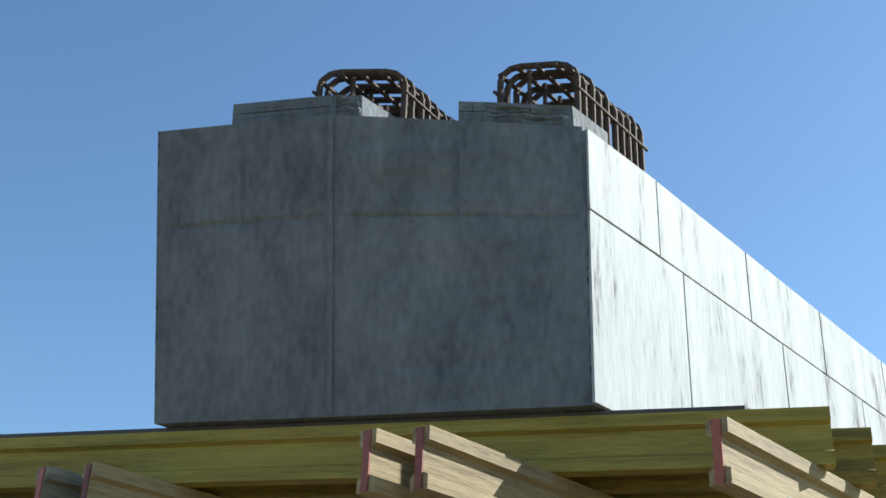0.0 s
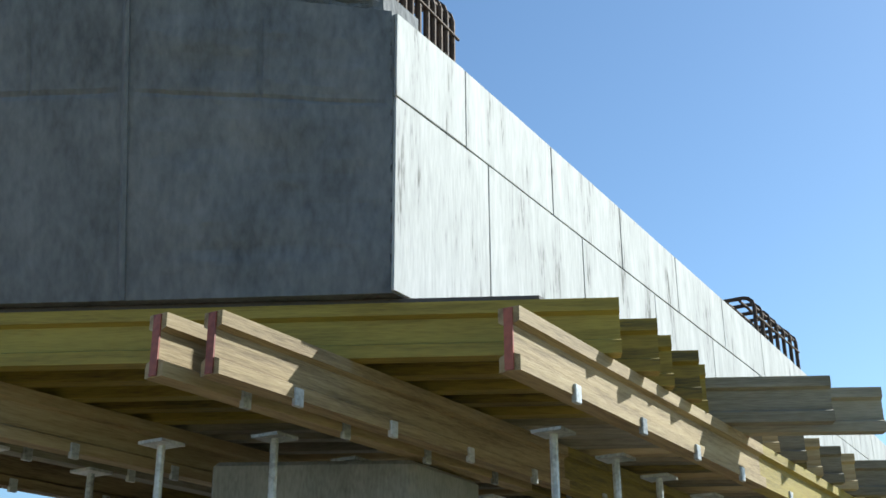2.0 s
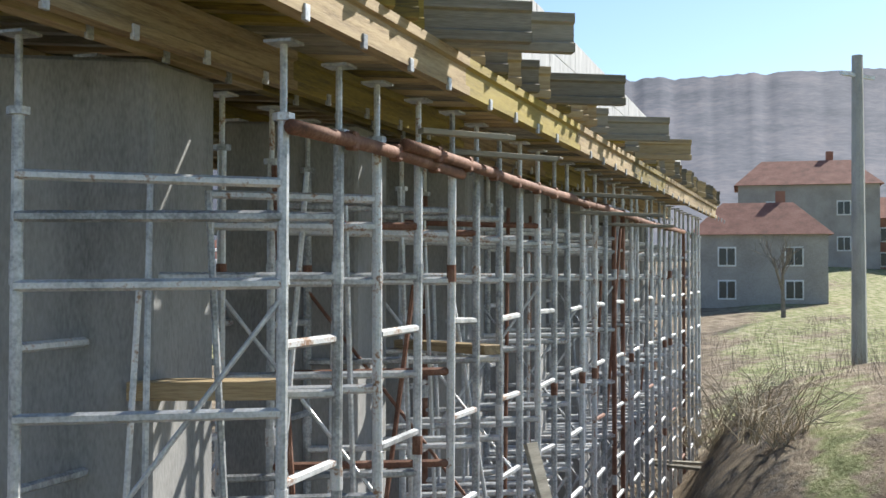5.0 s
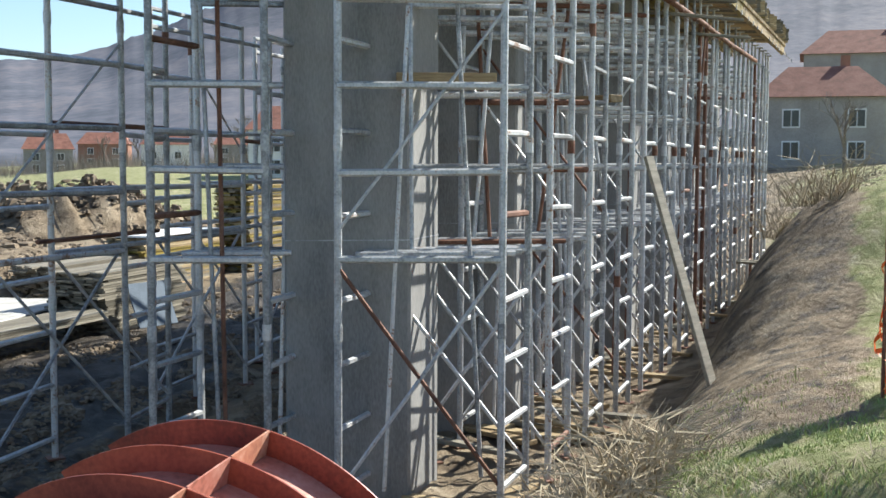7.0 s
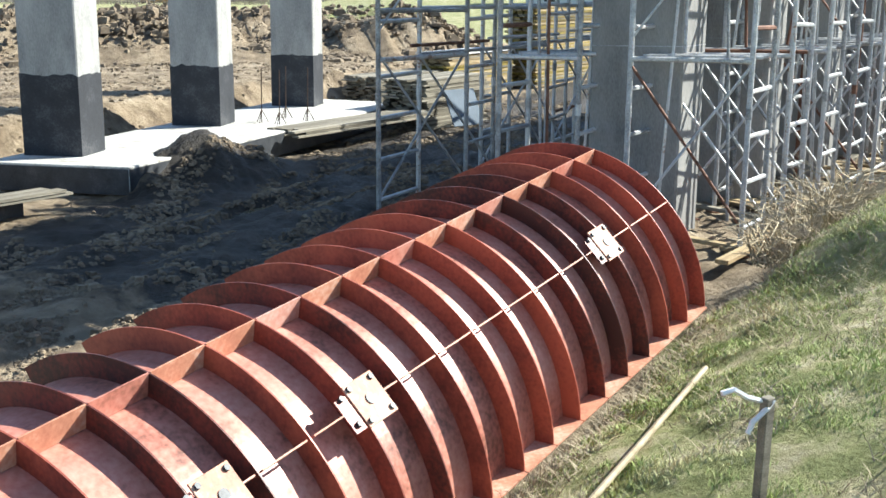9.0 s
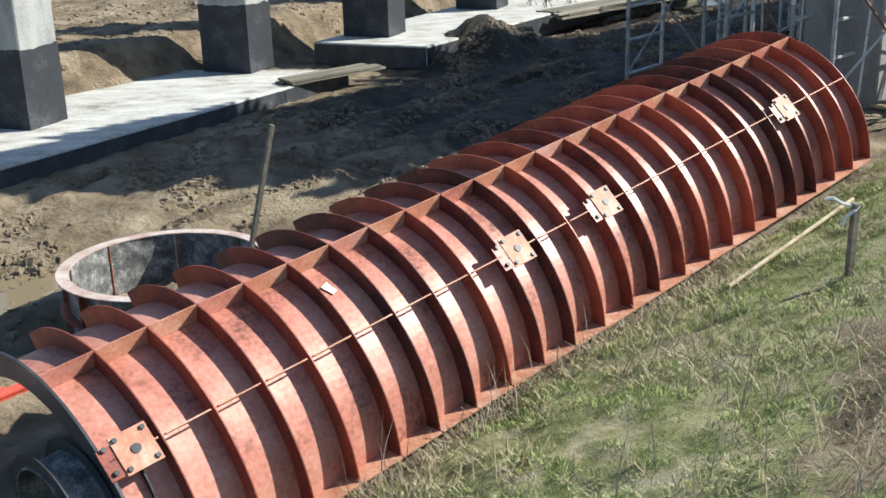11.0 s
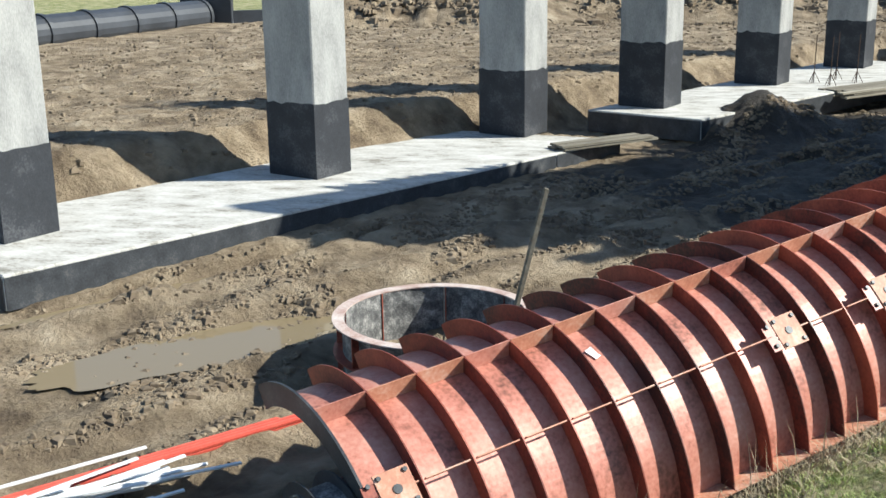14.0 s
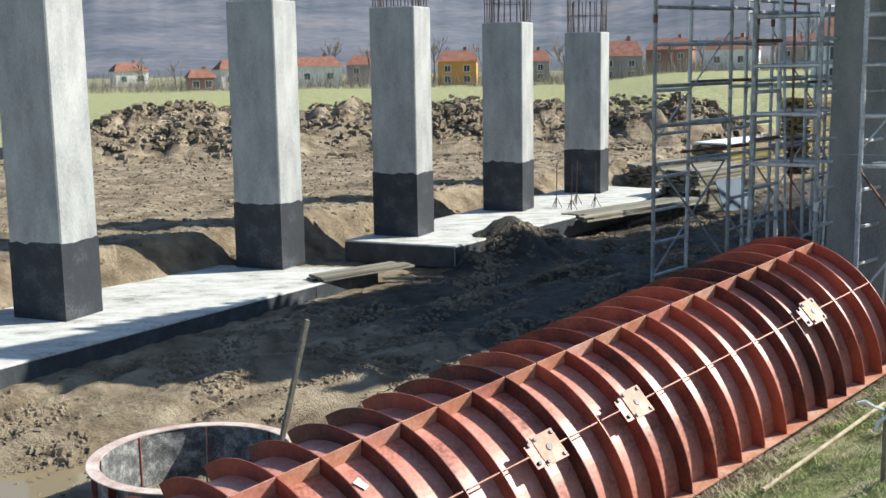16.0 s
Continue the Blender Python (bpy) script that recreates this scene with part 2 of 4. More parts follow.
def sweep(points, r, seg=6):
    """A round bar along a line of points."""
    bm = bmesh.new()
    rings = []
    for i, p in enumerate(points):
        p = Vector(p)
        d = (Vector(points[min(i + 1, len(points) - 1)]) - Vector(points[max(i - 1, 0)])).normalized()
        x = d.orthogonal().normalized() if not rings else (last - d * last.dot(d)).normalized()
        last = x
        y = d.cross(x)
        rings.append([bm.verts.new(p + (x * math.cos(k * math.tau / seg) + y * math.sin(k * math.tau / seg)) * r) for k in range(seg)])
    for a, b in zip(rings, rings[1:]):
        for k in range(seg):
            bm.faces.new((a[k], a[(k + 1) % seg], b[(k + 1) % seg], b[k]))
    bm.faces.new(rings[0][::-1]), bm.faces.new(rings[-1])
    return bm


def prism(points, z0, z1, bevel=0.0):
    """An upright block over a plan outline."""
    bm = bmesh.new()
    low = [bm.verts.new((x, y, z0)) for x, y in points]
    high = [bm.verts.new((x, y, z1)) for x, y in points]
    n = len(points)
    bm.faces.new(low[::-1]), bm.faces.new(high)
    for i in range(n):
        bm.faces.new((low[i], low[(i + 1) % n], high[(i + 1) % n], high[i]))
    bmesh.ops.recalc_face_normals(bm, faces=bm.faces[:])
    if bevel:
        bmesh.ops.bevel(bm, geom=bm.edges[:], offset=bevel, segments=1, affect="EDGES")
    return bm


def step(a, b, x):
    x = min(1.0, max(0.0, (x - a) / (b - a)))
    return x * x * (3 - 2 * x)


def fbm(x, y, scale, seed=0.0, octaves=4):
    return noise.fractal(Vector((x * scale, y * scale, seed)), 1.0, 2.0, octaves)


# ---- plan: the steel form, the column row, the deck ----
FORM_NEAR, FORM_FAR = Vector((-1.73, 8.84, 0.89)), Vector((6.71, 15.49, 2.02))
FORM_R, FORM_LEAN = 1.6, radians(13)
FT = (FORM_FAR - FORM_NEAR).normalized()
FN = Vector((FT.y, -FT.x, 0)).normalized()
FUP = FN.cross(FT)
FORM_LEN = (FORM_FAR - FORM_NEAR).length
FORM_C = FORM_NEAR - (FN * math.sin(FORM_LEAN) + FUP * math.cos(FORM_LEAN)) * FORM_R

DU, DN = Vector((0.809, 0.588, 0)), Vector((-0.588, 0.809, 0))
DECK_O = Vector((10.58, 18.42, 0))


def deck(s, n, z=0.0):
    return DECK_O + DU * s + DN * n + Vector((0, 0, z))


DECK_M = Matrix(((DU.x, DN.x, 0, DECK_O.x), (DU.y, DN.y, 0, DECK_O.y), (0, 0, 1, 0), (0, 0, 0, 1)))
CE1, CE2 = Vector((0.48, 0.877, 0)), Vector((0.877, -0.48, 0))
ROW_O, ROW_U = Vector((-7.8, 16.15, 0)), Vector((0.665, 0.747, 0))
ROW_N = Vector((-0.747, 0.665, 0))


def form_place(x, y):
    """Along the form, and to the right of its axis."""
    d = Vector((x, y, 0)) - Vector((FORM_C.x, FORM_C.y, 0))
    return d.dot(Vector((FT.x, FT.y, 0)).normalized()), d.dot(FN)


POOLS = ((-4.65, 13.05, 2.15, 0.66, 0.70, -0.36), (-5.4, 15.45, 3.0, 0.25, 0.80, -0.26), (4.45, 23.7, 0.75, 0.16, 0.85, -0.06))


def terrain(x, y):
    """Height, grass cover and wetness of the ground, the last with the bank's painted shade."""
    t, a = form_place(x, y)
    d = Vector((x, y, 0)) - ROW_O
    back, along = d.dot(ROW_N), d.dot(ROW_U)
    mud = -0.55 * (1 - step(9.5, 19, y - 0.15 * x))
    mud += 1.0 * step(1.7, 3.0 + 0.5 * fbm(x, y, 0.4, 3), back) * step(60, 30, -back + 0)
    rough_ = step(-0.2, 2.5, abs(back + 0.3)) * 0.055 + 0.02
    near = step(70, 35, math.hypot(x, y - 10))
    mud += near * (fbm(x, y, 1.1, 1) * rough_ + fbm(x, y, 5.0, 7, 3) * 0.06)
    foot = -0.72 + (t / 10.74) * 1.12 if t < 10.74 else 0.40
    foot = max(foot, -0.95)
    gap = max(0.0, a - FORM_R)
    cap = 2.7 - 1.3 * step(8, 14, t) + 1.9 * step(18.5, 25, t)
    fall = step(46, 33, t)
    bank = foot - 0.06 + cap * fall * (1 - math.exp(-gap * (0.42 + 0.95 * step(10.5, 12.5, t) + 1.7 * step(18.5, 25, t)) / cap)) - (0.9 * step(9, 14, t) + 1.8 * step(15, 20, t) * fall) * step(5.5, 14, gap) + near * (fbm(x, y, 0.5, 11) * 0.10 + fbm(x, y, 3.2, 5, 3) * 0.035)
    side = step(FORM_R - 0.75, FORM_R - 0.05, a) if t < 10.9 else step(0.3, 2.2, a)
    z = mud * (1 - side) + bank * side
    # wheel ruts along the row, and pools
    lane = step(-9.5, -8.0, back) * step(-2.0, -2.6, back) * (1 - side)
    z += lane * 0.12 * math.sin(back * 4.4 + 1.6 * fbm(x, y, 0.25, 15)) * (0.6 + 0.6 * fbm(x, y, 0.7, 16))
    for px, py, rx, ry, ang, level in POOLS:
        ca, sa = math.cos(ang), math.sin(ang)
        u, v = ((x - px) * ca + (y - py) * sa) / rx, (-(x - px) * sa + (y - py) * ca) / ry
        m = step(1.35, 0.85, math.hypot(u, v) + 0.22 * fbm(x, y, 1.3, 17))
        z = z * (1 - m) + (level - 0.05) * m
    heap_d = math.hypot((x - 4.2) * 0.75 + (y - 27.0) * 0.66, ((y - 27.0) * 0.75 - (x - 4.2) * 0.66) * 1.9)
    z += 0.95 * step(2.6, 0.0, heap_d + 0.5 * fbm(x, y, 0.9, 18))
    far = step(90, 220, math.hypot(x, y))
    z = z * (1 - far) + 0.8 * far
    rng, east = math.hypot(x, y), math.degrees(math.atan2(x, max(y, 0.1)))
    z += (1.8 * step(55, 130, rng) * step(11, 18, east) + (2.4 * step(34, 88, rng) + 2.4 * step(84, 130, rng)) * step(24, 36, east)) * step(-5, 20, y)
    # heaps of spoil behind the row
    heap = step(45.0, 50.0, y + 2.5 * fbm(x, y, 0.2, 2)) * step(72, 58, y + 2 * fbm(x, y, 0.15, 9)) * step(-14, -9, x) * step(24, 15, x)
    z += heap * (1.15 + 0.9 * fbm(x, y, 0.22, 4) + 0.65 * abs(fbm(x, y, 0.9, 6)))
    grass = side * step(-0.1, 0.35, gap + 0.25 * fbm(x, y, 0.8, 8))
    if t > 10.9:
        grass *= 1 - 0.95 * step(13.0, 15.0, t) * step(2.6, 2.1, gap + 0.3 * fbm(x, y, 0.6, 22)) * fall
    grass *= 1 - 0.8 * step(2.6, 3.4, gap + 0.5 * fbm(x, y, 0.5, 21)) * step(5.2, 4.2, gap) * step(1.0, 3.0, t)
    grass = max(grass, step(28, 36, back + 3 * fbm(x, y, 0.08, 12)) * (1 - heap))
    grass = max(grass, far, step(40, 48, along + 3 * fbm(x, y, 0.1, 24)) * step(2.5, 5, back))
    wet_shade = (step(2.2, 0.2, abs(back + 4.2 + 0.6 * fbm(x, y, 0.4, 14)) - 1.4) * step(7, 10, along) * (1 - side))
    wet_shade = max(wet_shade, step(2.6, 1.2, heap_d))
    # The bank slope turned from the sun gets its shade as dark soil colour.
    if t > 10.8:
        wet_shade = max(wet_shade, 0.42 * step(13.0, 15.0, t) * step(2.7, 1.9, gap) * side * fall)
    return z, grass, wet_shade


def spaced(lo, hi, fine, far_lo, far_hi, grow=1.16):
    inner = list(np.arange(lo, hi, fine))
    left, right, h = [], [], fine
    x = lo
    while x > far_lo:
        h *= grow
        x -= h
        left.append(x)
    x, h = hi, fine
    while x < far_hi:
        right.append(x)
        h *= grow
        x += h
    return left[::-1] + inner + right


def build_ground():
    xs, ys = spaced(-13, 17, 0.13, -1600, 1600), spaced(1, 36, 0.13, -300, 2600)
    verts, cover = [], []
    for y in ys:
        for x in xs:
            z, g, w = terrain(x, y)
            verts.append((x, y, z))
            cover += [g, w, 0.0, 1.0]
    nx = len(xs)
    faces = [(j * nx + i, j * nx + i + 1, (j + 1) * nx + i + 1, (j + 1) * nx + i) for j in range(len(ys) - 1) for i in range(nx - 1)]
    me = bpy.data.meshes.new("ground")
    me.from_pydata(verts, [], faces)
    col = me.color_attributes.new("cover", "FLOAT_COLOR", "POINT")
    col.data.foreach_set("color", cover)
    me.materials.append(GROUND)
    for p in me.polygons:
        p.use_smooth = True
    return tagged(new("ground", me), "muddy site ground with grassy bank and far field", "ground", kind="structure")


build_ground()


# ---- slabs and columns ----
def slab(points, top, label):
    ob = mesh_object("foundation_slab", prism(points, top - 0.5, top, 0.02), SLAB)
    # Thin dark sheets over some of the slab's edge faces.
    for (ax, ay), (bx, by) in zip(points, points[1:] + points[:1]):
        d = Vector((bx - ax, by - ay, 0))
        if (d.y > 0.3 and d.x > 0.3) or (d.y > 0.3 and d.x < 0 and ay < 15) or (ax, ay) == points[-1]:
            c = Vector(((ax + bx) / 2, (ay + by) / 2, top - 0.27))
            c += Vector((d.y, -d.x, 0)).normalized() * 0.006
            part("edge_sheet", box(c, (d.length - 0.03, 0.016, 0.46), Matrix.Rotation(math.atan2(d.y, d.x), 3, "Z").to_quaternion()), DARKSTEEL, ob, "thin dark sheet on the slab edge")
    return tagged(ob, label, "slab", kind="structure")


slab([(-7.5, 13.8), (-0.41, 22.65), (0.9, 24.3), (-2.9, 25.4), (-8.9, 17.6), (-10.3, 15.6)], 0.30, "long pale concrete foundation slab with rough brushed top")
slab([(2.67, 25.34), (10.9, 35.2), (8.2, 37.4), (0.23, 26.77)], 0.55, "raised pale concrete foundation slab with dark edge")


def column(x, y, z0, z1, coat):
    """x, y: the corner nearest to the bank."""
    c = Vector((x, y, 0)) + CE1 * 0.475 - CE2 * 0.575
    turn = math.degrees(math.atan2(CE2.y, CE2.x))
    t = thing("concrete_column", pose(c.x, c.y, z0, 0, 0, turn), "square grey concrete column with black bitumen base and starter bars", "column", "columns of the unfinished row")
    h = z1 - z0
    part("shaft", box((0, 0, h / 2), (1.15, 0.95, h), bevel=0.025), CONCRETE, t)
    bm = bmesh.new()
    n = 12
    outline = []
    for k in range(4):
        ax, ay = ((-1, -1), (1, -1), (1, 1), (-1, 1))[k]
        bx, by = ((-1, -1), (1, -1), (1, 1), (-1, 1))[(k + 1) % 4]
        for i in range(n):
            f = i / n
            outline.append(((ax + (bx - ax) * f) * 0.579, (ay + (by - ay) * f) * 0.479))
    low = [bm.verts.new((px, py, 0.0)) for px, py in outline]
    high = [bm.verts.new((px, py, coat + 0.05 * fbm(px * 3 + x, py * 3, 2.0, 1))) for px, py in outline]
    for i in range(len(outline)):
        j = (i + 1) % len(outline)
        bm.faces.new((low[i], low[j], high[j], high[i]))
    part("bitumen_coat", bm, BITUMEN, t, "black bitumen coating with uneven top edge")
    rnd = random.Random(int(x * 10))
    for k in range(22):
        f = k / 22 * 4
        side_, g = int(f), f % 1
        ax, ay = ((-1, -1), (1, -1), (1, 1), (-1, 1))[side_]
        bx, by = ((-1, -1), (1, -1), (1, 1), (-1, 1))[(side_ + 1) % 4]
        px, py = (ax + (bx - ax) * g) * 0.5, (ay + (by - ay) * g) * 0.4
        part("starter_bar", rod((px, py, h - 0.05), (px + rnd.uniform(-0.05, 0.05), py + rnd.uniform(-0.05, 0.05), h + 1.0 + rnd.uniform(-0.1, 0.1)), 0.014, 5), REBAR, t)
    part("tie_bar", sweep([(-0.52, -0.42, h + 0.5), (0.52, -0.42, h + 0.5), (0.52, 0.42, h + 0.5), (-0.52, 0.42, h + 0.5), (-0.52, -0.4, h + 0.5)], 0.008, 4), REBAR, t)
    return t


for x, y, z0, z1, coat in ((-8.23, 15.32, 0.3, 6.0, 1.35), (-4.64, 19.96, 0.3, 6.0, 1.35), (-1.12, 24.42, 0.3, 5.95, 1.4), (1.96, 26.86, 0.55, 5.9, 1.5), (5.14, 30.95, 0.55, 5.65, 1.35), (8.18, 34.71, 0.55, 5.45, 1.35)):
    column(x, y, z0, z1, coat)


# ---- the steel form lying on the bank ----
def arc(r, a, along, z=0.0):
    """A point of the form, in its own frame: x along it, y to the left, z up."""
    return Vector((along, -r * math.sin(a), r * math.cos(a) + z))


def curved_plate(r0, r1, x0, x1, a0, a1, seg):
    bm = bmesh.new()
    rows = []
    for i in range(seg + 1):
        a = a0 + (a1 - a0) * i / seg
        rows.append([bm.verts.new(arc(r, a, x)) for r, x in ((r0, x0), (r1, x0), (r1, x1), (r0, x1))])
    for p, q in zip(rows, rows[1:]):
        for k in range(4):
            bm.faces.new((p[k], p[(k + 1) % 4], q[(k + 1) % 4], q[k]))
    bm.faces.new(rows[0]), bm.faces.new(rows[-1][::-1])
    bmesh.ops.recalc_face_normals(bm, faces=bm.faces[:])
    return bm


FORM_M = Matrix(((FT.x, -FN.x, FUP.x, FORM_C.x), (FT.y, -FN.y, FUP.y, FORM_C.y), (FT.z, -FN.z, FUP.z, FORM_C.z), (0, 0, 0, 1)))
RIBS, START = 23, -0.48
A0, A1 = radians(-32), radians(91)


def steel_form():
    t = thing("steel_column_form", FORM_M, "red primed ribbed steel column form lying on grass", "formwork")
    shell = FORM_R - 0.165
    part("shell", curved_plate(shell - 0.012, shell, START, FORM_LEN, A0, A1, 40), RED, t, "red primed curved steel shell with scuffs")
    gap = (FORM_LEN - START) / RIBS
    for i in range(RIBS + 1):
        x = START + i * gap
        if i == 0:
            part("end_flange", curved_plate(shell - 0.06, FORM_R, START - 0.012, START + 0.012, A0, A1, 40), DARKSTEEL, t, "dark bolted end flange")
        else:
            # Darker red than the shell: the ribs' shaded faces are painted in.
            part("rib", curved_plate(shell - 0.002, FORM_R, x - 0.006, x + 0.006, A0, A1, 40), REDDARK, t)
        if i < RIBS:
            bm = bmesh.new()
            add_box(bm, arc((shell + FORM_R) / 2 + 0.005, FORM_LEAN, x + gap / 2), (gap - 0.016, 0.012, 0.168), Euler((FORM_LEAN, 0, 0)).to_quaternion())
            part("ridge_plate", bm, FLANGE if i % 3 else RED, t)
            bm = bmesh.new()
            a = radians(47.5)
            add_box(bm, arc(FORM_R - 0.02, a, x + gap * 0.5), (gap * 0.86, 0.012, 0.05), Euler((a, 0, 0)).to_quaternion())
            part("side_bar", bm, FLANGE, t)
            bm = bmesh.new()
            add_box(bm, arc(FORM_R - 0.09, radians(90), x + gap / 2, -0.012), (gap - 0.014, 0.24, 0.014))
            part("foot_flange", bm, FLANGE, t, "worn foot flange")
    tag = part("white_tag", box((0, 0, 0.003), (0.12, 0.13, 0.004)), WHITE, t, "white paper tag")
    tag.matrix_basis = Matrix.Translation(arc(FORM_R - 0.165, radians(26), 2.2)) @ Euler((radians(26), 0, 0.4)).to_matrix().to_4x4()
    for x in PLATES:
        plate = part("lifting_plate", lifting_plate(), FLANGE, t, "pale bolted lifting plate")
        a = radians(47.5)
        plate.matrix_basis = Matrix.Translation(arc(FORM_R + 0.004, a, x)) @ Euler((a, 0, 0)).to_matrix().to_4x4()
        part("clip_plate", box((-0.225, -0.02, -0.006), (0.12, 0.26, 0.014), bevel=0.003), REDDARK, plate, "red bolted clip plate")
        for dy in (-0.1, 0.1):
            part("clip_bolt", rod((-0.225, dy, 0.0), (-0.225, dy, 0.024), 0.022, 6), DARKSTEEL, plate)
        part("bolt_hole", rod((0, 0, 0.016), (0, 0, 0.022), 0.04, 14), DARKSTEEL, plate)
        for dx in (-0.12, 0.12):
            for dy in (-0.125, 0.125):
                part("bolt", rod((dx, dy, 0.012), (dx, dy, 0.03), 0.022, 6), DARKSTEEL, plate)
    return t


def lifting_plate():
    return box((0, 0, 0.005), (0.32, 0.33, 0.016), bevel=0.003)


PLATES = (-0.22, 4.12, 5.54, 9.27)
steel_form()


# ---- the deck and what carries it ----
def face_patch(bm, c00, c10, c11, c01, nu, nv, relief):
    """A cast face between four corners, with the waviness of boarded concrete."""
    c00, c10, c11, c01 = (Vector(c) for c in (c00, c10, c11, c01))
    out = (c10 - c00).cross(c01 - c00).normalized()
    grid = []
    for j in range(nv + 1):
        row = []
        for i in range(nu + 1):
            f, g = i / nu, j / nv
            p = (c00 * (1 - f) + c10 * f) * (1 - g) + (c01 * (1 - f) + c11 * f) * g
            edge = min(1.0, 8 * f, 8 * (1 - f), 8 * g, 8 * (1 - g))
            seam = 0.014 if 0.64 < g < 0.655 else (0.010 if 0.49 < f < 0.505 and g > 0.64 else 0.0)
            d = relief * edge * (0.6 * noise.fractal(Vector((f * 5, g * 2.2, out.x * 9)), 1, 2, 4) + 0.35 * noise.fractal(Vector((f * 2, g * 12, 4 + out.y)), 1, 2, 3)) - seam * edge
            chip = 0.045 * max(0, noise.fractal(Vector((g * 30, f * 3, 2)), 1, 2, 3)) if i in (0, nu) else 0
            row.append(bm.verts.new(p + out * (d - chip)))
        grid.append(row)
    for j in range(nv):
        for i in range(nu):
            bm.faces.new((grid[j][i], grid[j][i + 1], grid[j + 1][i + 1], grid[j + 1][i]))


def block(top, low, z0, z1):
    """top, low: plan outlines; the first three corners bound the end faces."""
    bm = bmesh.new()
    t, l = [(*p, z1) for p in top], [(*p, z0) for p in low]
    n = len(t)
    face_patch(bm, l[1], l[0], t[0], t[1], 110, 80, 0.045)
    face_patch(bm, l[2], l[1], t[1], t[2], 60, 60, 0.012)
    for i in range(2, n):
        face_patch(bm, l[(i + 1) % n], l[i], t[i], t[(i + 1) % n], 4, 2, 0.0)
    bm.faces.new([bm.verts.new(p) for p in t]), bm.faces.new([bm.verts.new(p) for p in l[::-1]])
    bmesh.ops.remove_doubles(bm, verts=bm.verts[:], dist=0.0005)
    bmesh.ops.recalc_face_normals(bm, faces=bm.faces[:])
    return bm


SOFFIT, TOP = 7.61, 9.49
LENGTH = 25.5
FALL = 0.028


def falling(bm):
    """The cast side gets lower along the deck."""
    for v in bm.verts:
        if v.co.z > SOFFIT and v.co.x > 0:
            v.co.z -= FALL * v.co.x * (v.co.z - SOFFIT) / (TOP - SOFFIT)
    return bm


def bridge_deck():
    t = thing("bridge_deck", DECK_M, "grey concrete bridge deck block with pale sunlit panelled side", "bridge deck")
    top = [(-0.93, 0.54), (-2.03, 1.73), (-2.60, 2.80), (LENGTH, 2.9), (LENGTH, 0.54)]
    low = [(-0.88, 0.54), (-1.62, 1.95), (-2.17, 2.97), (LENGTH, 2.9), (LENGTH, 0.54)]
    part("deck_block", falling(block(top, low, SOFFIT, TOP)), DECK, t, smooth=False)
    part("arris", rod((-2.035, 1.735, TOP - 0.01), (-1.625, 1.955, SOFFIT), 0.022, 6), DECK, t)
    rnd = random.Random(4)
    for row, (z0, z1, first, w) in enumerate(((SOFFIT + 0.01, 8.885, 1.15, 1.5), (8.895, TOP - 0.005, 0.85, 1.3))):
        x, width = -0.905, first
        while x < LENGTH - 0.1:
            e = min(x + width, LENGTH)
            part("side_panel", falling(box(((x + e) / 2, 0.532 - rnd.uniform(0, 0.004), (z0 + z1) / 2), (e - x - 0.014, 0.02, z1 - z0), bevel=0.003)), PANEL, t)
            x, width = e, w
    return t


bridge_deck()


def hoop(w, h, r=0.05, seg=6):
    """An upright stirrup with rounded shoulders, across y."""
    pts = [(0, -w / 2, 0), (0, -w / 2, h - 0.12)]
    pts += [(0, -w / 2 + 0.12 - 0.12 * math.cos(a), h - 0.12 + 0.12 * math.sin(a)) for a in (0.5, 1.05, 1.57)]
    pts += [(0, w / 2 - 0.12 + 0.12 * math.sin(a), h - 0.12 + 0.12 * math.cos(a)) for a in (0.0, 0.55, 1.1)]
    return pts + [(0, w / 2, h - 0.12), (0, w / 2, 0)]


def rebar_cage(s, n, z, count, gap, w, h, turn=0, skew=0.0):
    """skew: how far each stirrup stands askew to the row."""
    t = thing("rebar_cage", DECK_M @ pose(s, n, z, 0, 0, turn), "dark rusted rebar stirrups standing out of the concrete deck", "rebar", "stirrup cages on the deck")
    rnd = random.Random(int(s * 10 + 50))
    for i in range(count):
        dz, dx = rnd.uniform(-0.025, 0.02), rnd.uniform(-0.015, 0.015)
        part("stirrup", sweep([(x + i * gap + dx + skew * y, y, q + (dz if q > 0 else 0)) for x, y, q in hoop(w, h)], 0.024, 7), REBAR, t)
        if i % 2 == 0:
            part("inner_leg", rod((i * gap + dx, w * 0.16, 0), (i * gap + dx, w * 0.16, h - 0.02), 0.018, 6), REBAR, t)
    for y in (-w * 0.47, -w * 0.25, 0.0, w * 0.25, w * 0.47):
        part("top_bar", rod((-0.03 + skew * y, y, h - 0.03 - (0.06 if abs(y) > w * 0.4 else 0)), ((count - 1) * gap + 0.04 + skew * y, y, h - 0.03 - (0.06 if abs(y) > w * 0.4 else 0)), 0.017, 6), REBAR, t)
    for y in (-w * 0.5 - 0.02, w * 0.5 + 0.02):
        part("side_bar", rod((-0.03 + skew * y, y, h * 0.55), ((count - 1) * gap + 0.04 + skew * y, y, h * 0.52), 0.012, 6), REBAR, t)
    return t


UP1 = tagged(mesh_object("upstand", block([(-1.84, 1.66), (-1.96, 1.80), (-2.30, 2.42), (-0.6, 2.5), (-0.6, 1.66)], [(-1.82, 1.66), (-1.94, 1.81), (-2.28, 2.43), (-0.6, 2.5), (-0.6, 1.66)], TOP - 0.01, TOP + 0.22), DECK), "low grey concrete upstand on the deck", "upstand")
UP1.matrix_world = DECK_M
